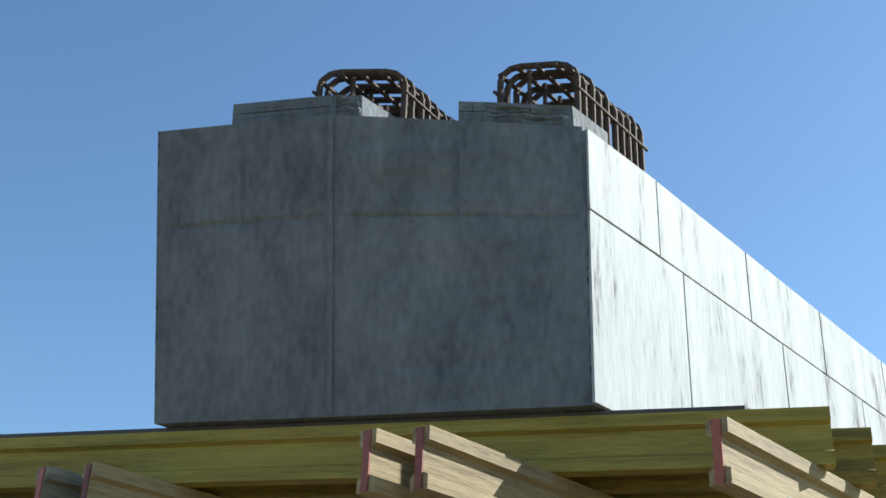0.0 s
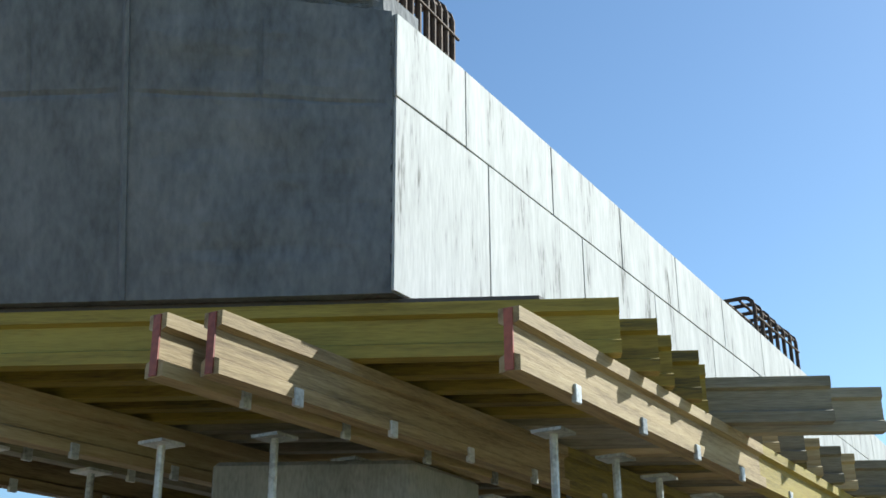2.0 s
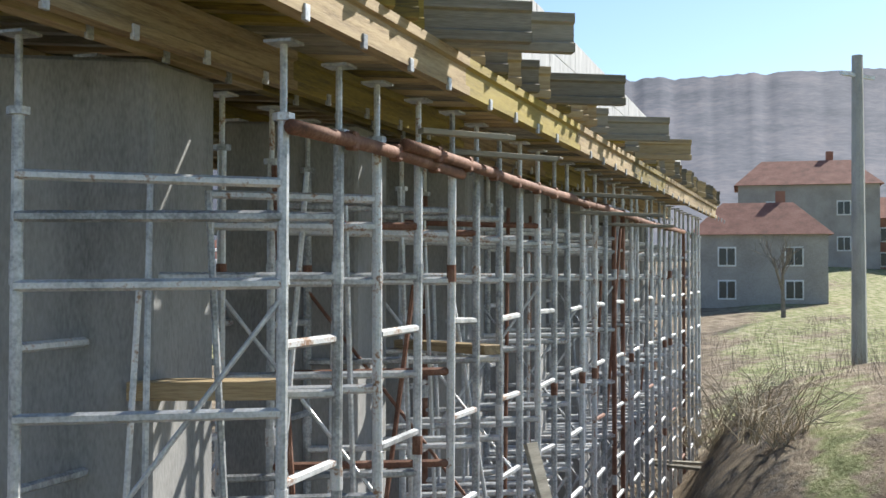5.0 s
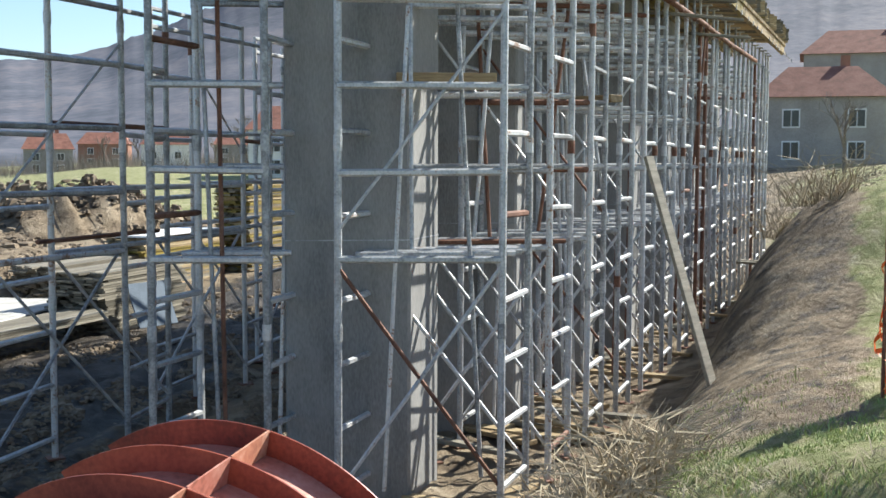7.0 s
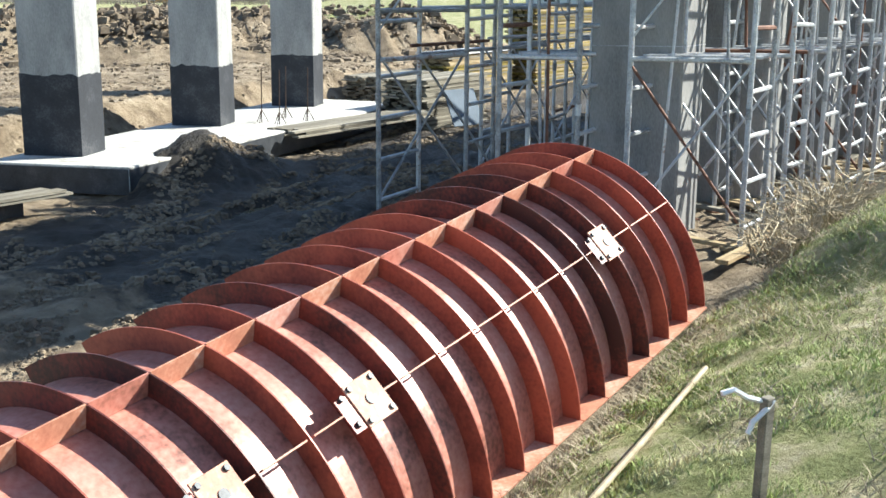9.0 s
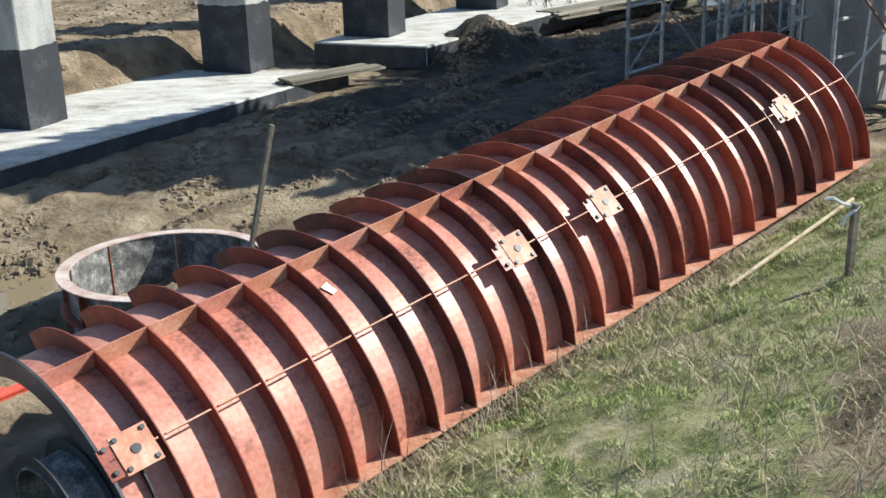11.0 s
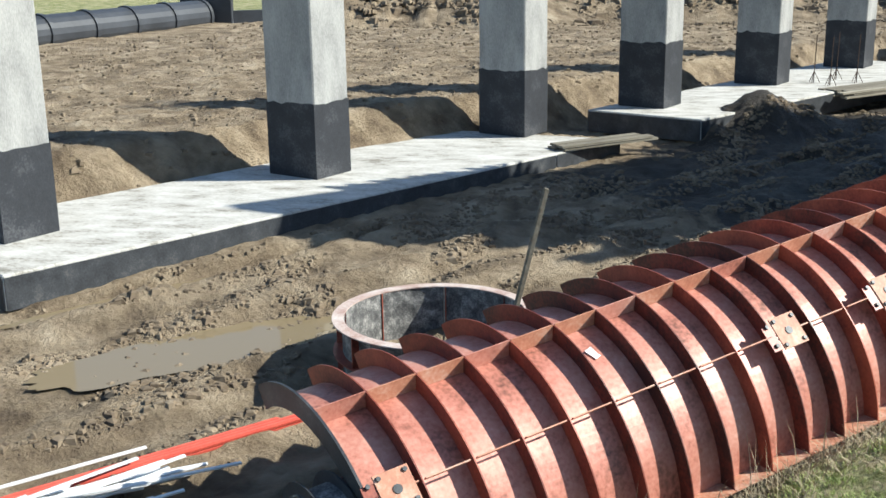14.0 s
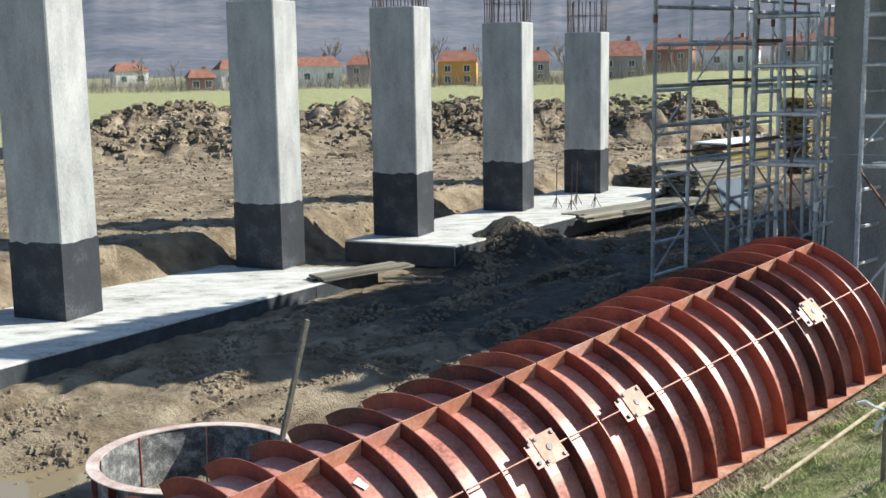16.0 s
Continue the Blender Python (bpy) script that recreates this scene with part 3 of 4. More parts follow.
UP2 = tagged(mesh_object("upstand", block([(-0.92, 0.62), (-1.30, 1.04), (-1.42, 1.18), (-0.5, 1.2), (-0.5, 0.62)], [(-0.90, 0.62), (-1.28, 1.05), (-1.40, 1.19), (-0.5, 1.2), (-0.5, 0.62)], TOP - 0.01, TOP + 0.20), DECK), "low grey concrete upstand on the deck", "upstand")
UP2.matrix_world = DECK_M
rebar_cage(-1.66, 1.86, TOP + 0.20, 10, 0.10, 0.52, 0.40, 8, -0.55)
rebar_cage(-0.92, 0.90, TOP + 0.16, 10, 0.10, 0.46, 0.50, 3, -0.55)
rebar_cage(6.6, 0.9, TOP - FALL * 7, 7, 0.28, 0.6, 0.5, 0)

PLY = thing("plywood_sheeting", DECK_M, "dark film-faced plywood sheeting under the deck", "plywood")
for i in range(12):
    x0 = -2.9 + i * 2.5
    if i == 0:
        pts = [(-0.40, -0.16), (0.0, -0.16), (0.0, 4.3), (-2.80, 4.3)]
    elif i == 1:
        pts = [(0.01, -0.10), (2.24, 0.36), (2.24, 4.3), (0.01, 4.3)]
    else:
        wide = 4.3 if i < 4 else 5.3
        pts = [(x0 - 0.25, 0.36), (x0 + 2.24, 0.36), (x0 + 2.24, wide), (x0 - 0.25, wide)]
    part("sheet", prism(pts, SOFFIT - 0.035, SOFFIT - 0.004, 0.002), PLYWOOD, PLY)

JH, JW = 0.33, 0.12
CROSS = Vector((-0.48, 0.877, 0)).normalized()


def joist_mesh(length):
    """A solid-web timber I-joist along x, its top at z = 0."""
    bm = bmesh.new()
    outline = []
    f, w = 0.075, 0.022
    half = [(JW / 2, 0), (JW / 2, -f), (w, -f - 0.018), (w, -JH + f + 0.018), (JW / 2, -JH + f), (JW / 2, -JH)]
    outline = half + [(-y, z) for y, z in half[::-1]]
    a = [bm.verts.new((0, y, z)) for y, z in outline]
    b = [bm.verts.new((length, y, z)) for y, z in outline]
    n = len(outline)
    bm.faces.new(a), bm.faces.new(b[::-1])
    for i in range(n):
        bm.faces.new((a[i], b[i], b[(i + 1) % n], a[(i + 1) % n]))
    bmesh.ops.recalc_face_normals(bm, faces=bm.faces[:])
    return bm


rnd = random.Random(7)
JTOP = SOFFIT - 0.037
s = -0.45
k = 0
while s < LENGTH - 0.6:
    length, over = 5.2 if s < 8 else 6.3, rnd.uniform(0.52, 0.74)
    if k == 0:
        over = 0.62
    if k in (5, 6, 14, 23, 30):
        over = 1.35 + rnd.uniform(-0.1, 0.15)
        if k == 6:
            over = 1.55
    wood = YELLOW if k in (0, 2, 10) or rnd.random() < 0.10 else (GREYWOOD if k in (5, 6, 14) or rnd.random() < 0.4 else TIMBER)
    name = {YELLOW: "yellow painted", GREYWOOD: "grey weathered", TIMBER: "pale raw"}[wood]
    ob = tagged(mesh_object("joist", joist_mesh(length + over), wood), name + " timber formwork joist resting on the main beams", "joist", "cross joists under the deck")
    a = math.atan2(CROSS.y, CROSS.x)
    base = Vector((s, 0, 0)) - CROSS * over
    ob.matrix_world = DECK_M @ Matrix.Translation((base.x, base.y, JTOP)) @ Matrix.Rotation(a + rnd.uniform(-0.012, 0.012), 4, "Z")
    s += 0.40 if k else 0.46
    k += 1

BTOP = JTOP - JH - 0.004
for (bs, bn), wood, label in (((-1.26, -0.42), TIMBER, "pale timber main beam with dark red painted end"), ((-2.00, 0.86), TIMBER, "pale timber main beam with knots"), ((-2.12, 1.12), TIMBER, "pale timber main beam doubled beside another"), ((-2.60, 2.92), TIMBER, "pale timber main beam under the joists"), ((-2.72, 3.22), GREYWOOD, "grey timber main beam under the joists"), ((-2.9, 4.25), TIMBER, "pale timber main beam under the joists"), ((7.0, 5.1), TIMBER, "pale timber main beam under the joists")):
    x = bs
    j = 0
    while x < LENGTH - 0.8:
        l = (3.9, 4.6, 4.2)[j % 3]
        ob = tagged(mesh_object("main_beam", joist_mesh(min(l, LENGTH - 0.2 - x)), (YELLOW if j == 1 or (j == 3) else wood)), ("yellow timber main beam along the deck edge" if j in (1, 3) else label), "beam", "main beams on the scaffold")
        if j == 0:
            part("painted_end", box((-0.004, 0, -JH / 2), (0.01, 0.05, JH * 0.97)), REDDARK, ob, "dark red painted end")
        for c in range(4):
            part("beam_clamp", box((0.9 * c + 0.62, -JW / 2, -JH + 0.01), (0.07, 0.03, 0.10), bevel=0.004), GALV, ob, "galvanised beam clamp")
        ob.matrix_world = DECK_M @ Matrix.Translation((x, bn + (0.0 if j % 2 == 0 else 0.004), BTOP))
        x += l + 0.01
        j += 1
BLOW = BTOP - JH


def scaffold(points, z_top, seed, jacks=True, levels=(5.75, 5.31, 4.46, 3.60, 2.71), rungs=(0.35, 1.0, 1.65, 2.3, 3.15, 4.0, 4.9), label="galvanised steel scaffold tower with ledgers, rungs and braces", brace=True):
    """points: front right, front left, back left, back right feet."""
    rnd = random.Random(seed)
    feet = [Vector((p[0], p[1], 0)) for p in points]
    o = feet[0]
    t = thing("scaffold_tower", pose(o.x, o.y, 0), label, "scaffold", "scaffold towers under the deck")
    zg = [terrain(p.x, p.y)[0] for p in feet]
    for i, p in enumerate(feet):
        q = p - o
        lean = Vector((rnd.uniform(-0.03, 0.03), rnd.uniform(-0.03, 0.03), 0))
        post = part("post", rod(q + Vector((0, 0, zg[i] + 0.02)), q + lean + Vector((0, 0, z_top)), 0.040, 10), GALV if rnd.random() < 0.93 else RUST, t)
        part("base_plate", box(q + Vector((0, 0, zg[i] + 0.01)), (0.2, 0.2, 0.025)), RUST, t)
        for zc in (1.9, 3.8, 5.3):
            if zc < z_top:
                part("spigot_collar", rod(q + lean * (zc / z_top) + Vector((0, 0, zc)), q + lean * (zc / z_top) + Vector((0, 0, zc + 0.16)), 0.047, 10), RUST if rnd.random() < 0.15 else GALV, t)
        if jacks:
            part("jack_screw", rod(q + lean + Vector((0, 0, z_top - 0.3)), q + lean + Vector((0, 0, BLOW - 0.01)), 0.026, 8), GALV, t)
            part("jack_nut", rod(q + lean + Vector((0, 0, z_top)), q + lean + Vector((0, 0, z_top + 0.05)), 0.075, 6), GALV, t)
            part("fork_head", box(q + lean + Vector((0, 0, BLOW - 0.012)), (0.20, 0.20, 0.02), DECK_M.to_quaternion()), GALV, t)
    fr, fl, bl, br = [p - o for p in feet]

    def bar(a, b, za, zb, size=0.030, name="ledger", m=None):
        d = Vector((b.x - a.x, b.y - a.y, 0))
        part(name, rod(a + Vector((0, 0, za)), b + Vector((0, 0, zb)), size, 6), m or (GALV if rnd.random() < 0.95 else RUST), t)

    for z in levels:
        if z < z_top:
            bar(fr, fl, z, z + rnd.uniform(-0.02, 0.02), 0.038)
            bar(br, bl, z + 0.04, z + 0.04, 0.034)
    bar(fr, fl, levels[0] + 0.22, levels[0] + 0.25, 0.034)
    for z in rungs:
        if z < z_top - 0.1:
            bar(fl, bl, z, z, 0.034, "rung")
            bar(fr, br, z + rnd.uniform(-0.03, 0.03), z, 0.034, "rung")
    if brace:
        bar(fr, fl, 0.35, 2.65, 0.022, "brace")
        bar(fl, fr, 0.35, 2.65, 0.022, "brace")
        bar(fl, fr, 3.0, 5.2, 0.018, "brace") if rnd.random() < 0.5 else bar(br, bl, 3.0, 5.2, 0.018, "brace")
        bar(br, bl, 0.4, 2.6, 0.022, "brace")
    if jacks:
        for _ in range(3):
            f, g = rnd.uniform(0.1, 0.9), rnd.uniform(0.1, 0.9)
            a = fr.lerp(fl, f).lerp(br.lerp(bl, f), g)
            d = Vector((rnd.uniform(-0.35, 0.35), rnd.uniform(-0.35, 0.35), 0))
            za = rnd.choice((0.3, 0.4, 2.8))
            part("prop", rod(a + Vector((0, 0, za)), a + d + Vector((0, 0, rnd.uniform(5.2, 6.3))), 0.024, 6), RUST if rnd.random() < 0.2 else GALV, t)
    for dz in (0.0, 0.35, 0.7):
        if rnd.random() < 0.55:
            f = rnd.uniform(0.2, 0.8)
            bar(fr + (br - fr) * f, fl + (bl - fl) * f, 2.74, 2.74, 0.03)
    return t


for i in range(15):
    s0 = i * 1.75
    p = [(s0, 0.0), (s0 - 0.80, 1.46), (s0 + 0.10, 1.50), (s0 + 0.92, 0.02)]
    scaffold([deck(*q) for q in p], 6.42 if i % 2 else 6.38, 20 + i)
    if i % 2 == 0:
        p = [(s0 - 1.0, 2.15), (s0 - 1.55, 3.15), (s0 - 0.6, 3.2), (s0 - 0.1, 2.2)]
        scaffold([deck(*q) for q in p], 6.40, 60 + i, brace=False)

rnd = random.Random(31)
for i in range(34):
    q = deck(rnd.uniform(-0.6, 20), rnd.uniform(-0.35, 1.5))
    l = rnd.uniform(1.0, 2.2)
    ob = tagged(mesh_object("timber_sill", box((0, 0, 0), (l, rnd.uniform(0.12, 0.22), 0.06), bevel=0.005), rnd.choice((TIMBER, TIMBER, GREYWOOD))), "pale timber sill lying on earth below the scaffold", "plank", "sills under the scaffold")
    high = max(terrain(q.x + u, q.y + v)[0] for u in (-0.4, 0, 0.4) for v in (-0.4, 0, 0.4))
    ob.matrix_world = pose(q.x, q.y, high + 0.03, 0, 0, rnd.choice((36, 120, 118, 105)) + rnd.uniform(-8, 8))

for i in range(5):
    ox, oy = i * 2.9, i * 3.0
    p = [(8.30 + ox, 23.55 + oy), (6.27 + ox, 22.07 + oy), (7.24 + ox, 23.01 + oy), (9.20 + ox, 24.55 + oy)]
    scaffold(p, 5.9 - 0.05 * i, 90 + i, jacks=False, levels=(5.6, 4.9, 4.1, 3.3, 2.55), label="free-standing galvanised scaffold tower on the mud")


def pier(s, n):
    t = thing("concrete_pier", DECK_M, "square grey concrete pier under the deck", "pier", "piers under the deck")
    pts = [(s, n), (s - 0.66, n + 1.16), (s + 0.30, n + 1.20), (s + 0.95, n + 0.05)]
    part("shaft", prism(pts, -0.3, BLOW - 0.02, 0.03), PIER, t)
    part("pour_joint", prism([(x + (x - s - 0.15) * 0.004, y + (y - n - 0.5) * 0.004) for x, y in pts], 2.86, 2.872), GALV, t)


for i in range(7):
    pier(0.20 + i * 3.7, 1.10)


def guard_pipe(points, label):
    t = thing("scaffold_tube", Matrix.Identity(4), label, "tube", "edge tubes along the scaffold")
    part("tube", sweep(points, 0.052, 10), RUST, t, "rusty brown steel tube", smooth=True)
    for i, p in enumerate(points[1:-1]):
        part("coupler", box(p, (0.10, 0.09, 0.14), DECK_M.to_quaternion(), 0.015), RUST, t)
    return t


guard_pipe([deck(x, -0.10, 6.33 + 0.02 * math.sin(x)) for x in (-0.06, 0.95, 1.85, 2.8, 3.6)], "rusty steel tube clamped along the scaffold")
guard_pipe([deck(x, -0.16, 6.40 + 0.02 * math.sin(x * 0.7)) for x in (1.9, 2.7, 3.6, 4.5, 5.4, 6.3, 7.2, 8.4)], "rusty steel tube clamped along the scaffold")
guard_pipe([deck(x, -0.10, 6.38 + 0.02 * math.sin(x * 0.7)) for x in (8.0, 9.5, 11.0, 12.5, 14.0, 16.0, 18.0, 21.0)], "rusty steel tube clamped along the scaffold")
for x, z, l in ((3.0, 6.62, 1.0), (4.2, 6.55, 1.3), (8.6, 6.45, 2.2), (9.6, 6.25, 2.2), (12.5, 6.2, 1.6)):
    ob = tagged(mesh_object("loose_board", box((0, 0, 0), (l, 0.10, 0.05), bevel=0.004), GREYWOOD), "dark weathered board lying on scaffold tubes", "board", "loose boards on the scaffold")
    ob.matrix_world = DECK_M @ pose(x, -0.35, z, 0, 0, -38)

ob = tagged(mesh_object("timber_beam", box((0, 0, 0), (1.05, 0.3, 0.13), bevel=0.006), TIMBER), "pale timber beam lying on scaffold ledgers", "timber")
ob.matrix_world = DECK_M @ pose(0.35, 0.75, 4.56, 0, 0, 112)
ob = tagged(mesh_object("timber_beam", box((0, 0, 0), (1.5, 0.24, 0.10), bevel=0.006), TIMBER), "pale timber beam lying on scaffold ledgers", "timber")
ob.matrix_world = DECK_M @ pose(5.2, 0.6, 4.58, 0, 0, 60)
ob = tagged(mesh_object("leaning_plank", box((0, 0, 1.62), (0.16, 0.05, 3.3), bevel=0.004), GREYWOOD), "long weathered plank leaning against the scaffold", "plank")
ob.matrix_world = Matrix.Translation((14.3, 19.0, 0.70)) @ Vector((-0.2, 1.1, 3.05)).to_track_quat("Z", "Y").to_matrix().to_4x4()


# ---- on the mud ----
SPLASHED = mat("concrete_splashed_primer", [(0.3, (0.28, 0.15, 0.12)), (0.5, (0.46, 0.36, 0.32)), (0.7, (0.60, 0.56, 0.53))], 4.0, 0.8, fine=40)
STAINED = mat("concrete_stained_steel", [(0.35, (0.03, 0.03, 0.032)), (0.5, (0.12, 0.12, 0.12)), (0.66, (0.40, 0.39, 0.37))], 7.0, 0.8, fine=60)

def pool(px, py, rx, ry, ang, level, label):
    """Standing water in its hollow; the mud round it sets the shore."""
    bm = bmesh.new()
    ca, sa = math.cos(ang), math.sin(ang)
    ring = [bm.verts.new((px + g * (rx * math.cos(k) * ca - ry * math.sin(k) * sa), py + g * (rx * math.cos(k) * sa + ry * math.sin(k) * ca), level - 0.015)) for k in np.linspace(0, math.tau, 90)[:-1] for g in (1.0 + 0.14 * noise.fractal(Vector((math.cos(k) * 3, math.sin(k) * 3, px)), 1, 2, 4),)]
    bm.faces.new(ring)
    return tagged(mesh_object("water_puddle", bm, WATER), label, "puddle", kind="structure")


for q, label in zip(POOLS, ("shallow brown muddy puddle", "narrow brown puddle in a wheel rut", "small puddle reflecting the sky")):
    pool(*q, label)


def ring_form(x, y, z, r0, r1, h, m, label, plain=False):
    t = thing("steel_ring", m, label, "ring form")
    bm = bmesh.new()
    n = 48
    for zz0, zz1, a, b in ((0.0, h, r0 + 0.04, r0 + 0.055),):
        ro = [[bm.verts.new((r * math.cos(k * math.tau / n), r * math.sin(k * math.tau / n), q)) for k in range(n)] for r, q in ((a, zz0), (b, zz0), (b, zz1), (a, zz1))]
        for i in range(4):
            for k in range(n):
                bm.faces.new((ro[i][k], ro[i][(k + 1) % n], ro[(i + 1) % 4][(k + 1) % n], ro[(i + 1) % 4][k]))
    bmesh.ops.recalc_face_normals(bm, faces=bm.faces[:])
    part("wall", bm, STAINED, t, "dark steel wall splashed with concrete")
    for q in (h, h * 0.5, 0.02):
        e = 0.03 if q == h else 0.056
        bm = bmesh.new()
        ro = [[bm.verts.new((r * math.cos(k * math.tau / n), r * math.sin(k * math.tau / n), w)) for k in range(n)] for r, w in ((r0 + e, q), (r1, q), (r1, q + 0.014), (r0 + e, q + 0.014))]
        for i in range(4):
            for k in range(n):
                bm.faces.new((ro[i][k], ro[i][(k + 1) % n], ro[(i + 1) % 4][(k + 1) % n], ro[(i + 1) % 4][k]))
        bmesh.ops.recalc_face_normals(bm, faces=bm.faces[:])
        part("flange", bm, DARKSTEEL if plain else (SPLASHED if q == h else REDDARK), t, "worn steel flange")
    for k in range(0 if plain else 8):
        a = k * math.tau / 8
        part("stiffener", box(((r1 + r0) / 2 * math.cos(a), (r1 + r0) / 2 * math.sin(a), h / 2), (r1 - r0 - 0.05, 0.012, h), Euler((0, 0, a)).to_quaternion()), REDDARK, t)
    return t


ring_form(0, 0, 0, 1.04, 1.21, 0.78, pose(-1.62, 12.72, -0.52), "round steel ring form standing upright on the mud")
small = ring_form(0, 0, 0, 0.46, 0.62, 0.6, Matrix(((-FN.x, FUP.x, FT.x, 0), (-FN.y, FUP.y, FT.y, 0), (-FN.z, FUP.z, FT.z, 0), (0, 0, 0, 1))), "small dark steel ring form lying beside the big form", True)
small.matrix_world = Matrix.Translation(FORM_C + FT * (START - 0.34) + FN * 0.72 + FUP * 0.50) @ small.matrix_world
ob = tagged(mesh_object("timber_post", box((0, 0, 0.85), (0.075, 0.05, 1.75), bevel=0.003), GREYWOOD), "grey squared timber leaning beside the ring form", "timber")
ob.matrix_world = Matrix.Translation((-0.75, 13.0, 0.02)) @ Vector((0.40, 0.15, 1.66)).to_track_quat("Z", "Y").to_matrix().to_4x4()
ob = tagged(mesh_object("steel_pin", rod((0, 0, 0), (0, 0, 1.05), 0.012, 6), DARKSTEEL), "thin steel pin standing in the ring form", "pin")
ob.matrix_world = pose(-1.55, 12.9, -0.5, 2, 1, 0)

rnd = random.Random(12)
for i in range(9):
    f = i / 8
    ob = tagged(mesh_object("red_pipe", sweep([(-6.6 + f * 0.25 + 0.03 * k, 7.45 + 0.80 * f + 0.80 * k, terrain(-5.5, 9)[0] + 0.06 + 0.05 * (i % 3)) for k in np.linspace(0, 4.6, 6)], 0.035, 8), PLASTICRED), "long red plastic pipe lying in a bundle on mud", "pipe", "bundle of red pipes")
    ob.matrix_world = Matrix.Translation((0, 0, 0))
    for v in ob.data.vertices:
        k = (v.co.y - 7.9) / 0.8
        v.co.x += k * 0.76 + rnd.uniform(-0.002, 0.002)
        v.co.y -= k * 0.05
for i in range(26):
    x, y = -5.35 + rnd.uniform(-0.5, 0.5), 8.35 + rnd.uniform(-0.5, 0.5)
    l, a = rnd.uniform(1.3, 2.2), radians(38 + rnd.uniform(-13, 13))
    ob = tagged(mesh_object("white_strip", box((l / 2, 0, 0), (l, 0.045, 0.02), bevel=0.003), WHITE), "white plastic strip lying loose on the ground", "strip", "spilled white strips")
    ob.matrix_world = Matrix.Translation((x, y, terrain(x, y)[0] + 0.05 + 0.006 * i)) @ Euler((0, rnd.uniform(-0.03, 0.03), a)).to_matrix().to_4x4()


def board_stack(x, y, z, turn, l, w, layers, m, label):
    t = thing("board_stack", pose(x, y, z, 0, 0, turn), label, "boards")
    r = random.Random(int(x * 7 + y))
    for k in range(layers):
        n = max(2, int(w / 0.2))
        wood = m if m == GREYWOOD else r.choice((TIMBER, YELLOW, GREYWOOD, m))
        for j in range(n):
            part("board", box((r.uniform(-0.15, 0.15), (j - n / 2 + 0.5) * w / n + r.uniform(-0.02, 0.02), 0.03 + k * 0.055), (l + r.uniform(-0.3, 0.2), w / n * 0.92, 0.045)), wood, t)
    return t


board_stack(8.4, 31.4, 0.42, 38, 5.2, 1.0, 3, GREYWOOD, "stack of weathered boards lying over the slab edge")
board_stack(0.55, 23.7, 0.30, 36, 2.2, 0.5, 2, GREYWOOD, "few dark boards at the slab end")
for i, (x, y, l, h, m) in enumerate(((11.6, 34.6, 3.4, 24, GREYWOOD), (15.6, 43.0, 4.6, 26, TIMBER), (20.5, 46.5, 5.4, 54, YELLOW), (12.4, 40.6, 4.5, 18, GREYWOOD))):
    board_stack(x, y, terrain(x, y)[0], 40, l, 1.3, h, m, ("tall stack of raw and yellow formwork beams" if m != GREYWOOD else "stack of weathered grey boards"))
sheet = tagged(mesh_object("metal_sheet", box((0, 0, 0.5), (1.1, 0.03, 1.0), bevel=0.004), BLUE), "blue-grey metal sheet leaning on board stack", "sheet")
sheet.matrix_world = pose(11.9, 32.9, 0.15, -24, 0, 25)
ob = tagged(mesh_object("white_sheet", box((0, 0, 0), (4.5, 1.4, 0.06), bevel=0.006), WHITE), "white corrugated sheet lying on board stack", "sheet")
ob.matrix_world = pose(15.6, 43.0, terrain(15.6, 43.0)[0] + 1.50, 0, 0, 40)

for x, y in ((6.2, 31.6), (6.9, 32.2), (6.5, 31.0), (7.3, 31.6)):
    t = thing("starter_rod", pose(x, y, 0.55), "thin rebar rod standing on a wire chair", "rebar", "rods on the raised slab")
    part("rod", rod((0, 0, 0), (0.02, 0.0, 1.25), 0.013, 5), REBAR, t)
    for a in (0, 2.1, 4.2):
        part("foot", rod((0, 0, 0.3), (0.16 * math.cos(a), 0.16 * math.sin(a), 0.0), 0.010, 5), REBAR, t)

# ---- on the grass bank ----
def on_ground(x, y, up=0.0):
    return Vector((x, y, terrain(x, y)[0] + up))


p = on_ground(5.2, 10.15)
t = thing("survey_stake", Matrix.Translation(p), "weathered wooden survey stake with white ribbon in the grass", "stake")
part("stake", box((0, 0, 0.36), (0.075, 0.06, 0.80), Euler((0.03, -0.02, 0.3)).to_quaternion(), 0.006), GREYWOOD, t)
part("ribbon", sweep([(-0.30, 0.03, 0.80), (-0.22, 0.02, 0.82), (-0.14, 0, 0.77), (-0.05, 0, 0.74), (0.03, -0.03, 0.73), (-0.02, -0.04, 0.70), (-0.11, -0.03, 0.62), (-0.14, -0.03, 0.55)], 0.018, 5), WHITE, t, "knotted white ribbon")
a, b = on_ground(6.55, 12.9, 0.06), on_ground(4.3, 10.95, 0.05)
ob = tagged(mesh_object("wooden_pole", sweep([a, a.lerp(b, 0.5) + Vector((0.03, 0, 0.02)), b], 0.024, 6), DRY), "thin dry wooden pole lying on the grass", "pole")

# orange safety mesh on two posts
t = thing("safety_mesh_fence", Matrix.Identity(4), "torn orange plastic safety mesh hung between steel posts", "fence")
f0, f1 = Vector((12.6, 15.38, 0)), Vector((14.8, 15.2, 0))
for f in (0.0, 0.5, 1.0):
    q = f0.lerp(f1, f)
    q.z = terrain(q.x, q.y)[0]
    part("post", rod(q, q + Vector((0, 0, 2.15)), 0.02, 6), RUST, t)
rnd = random.Random(3)
cols, rows = 44, 20
knots = {}
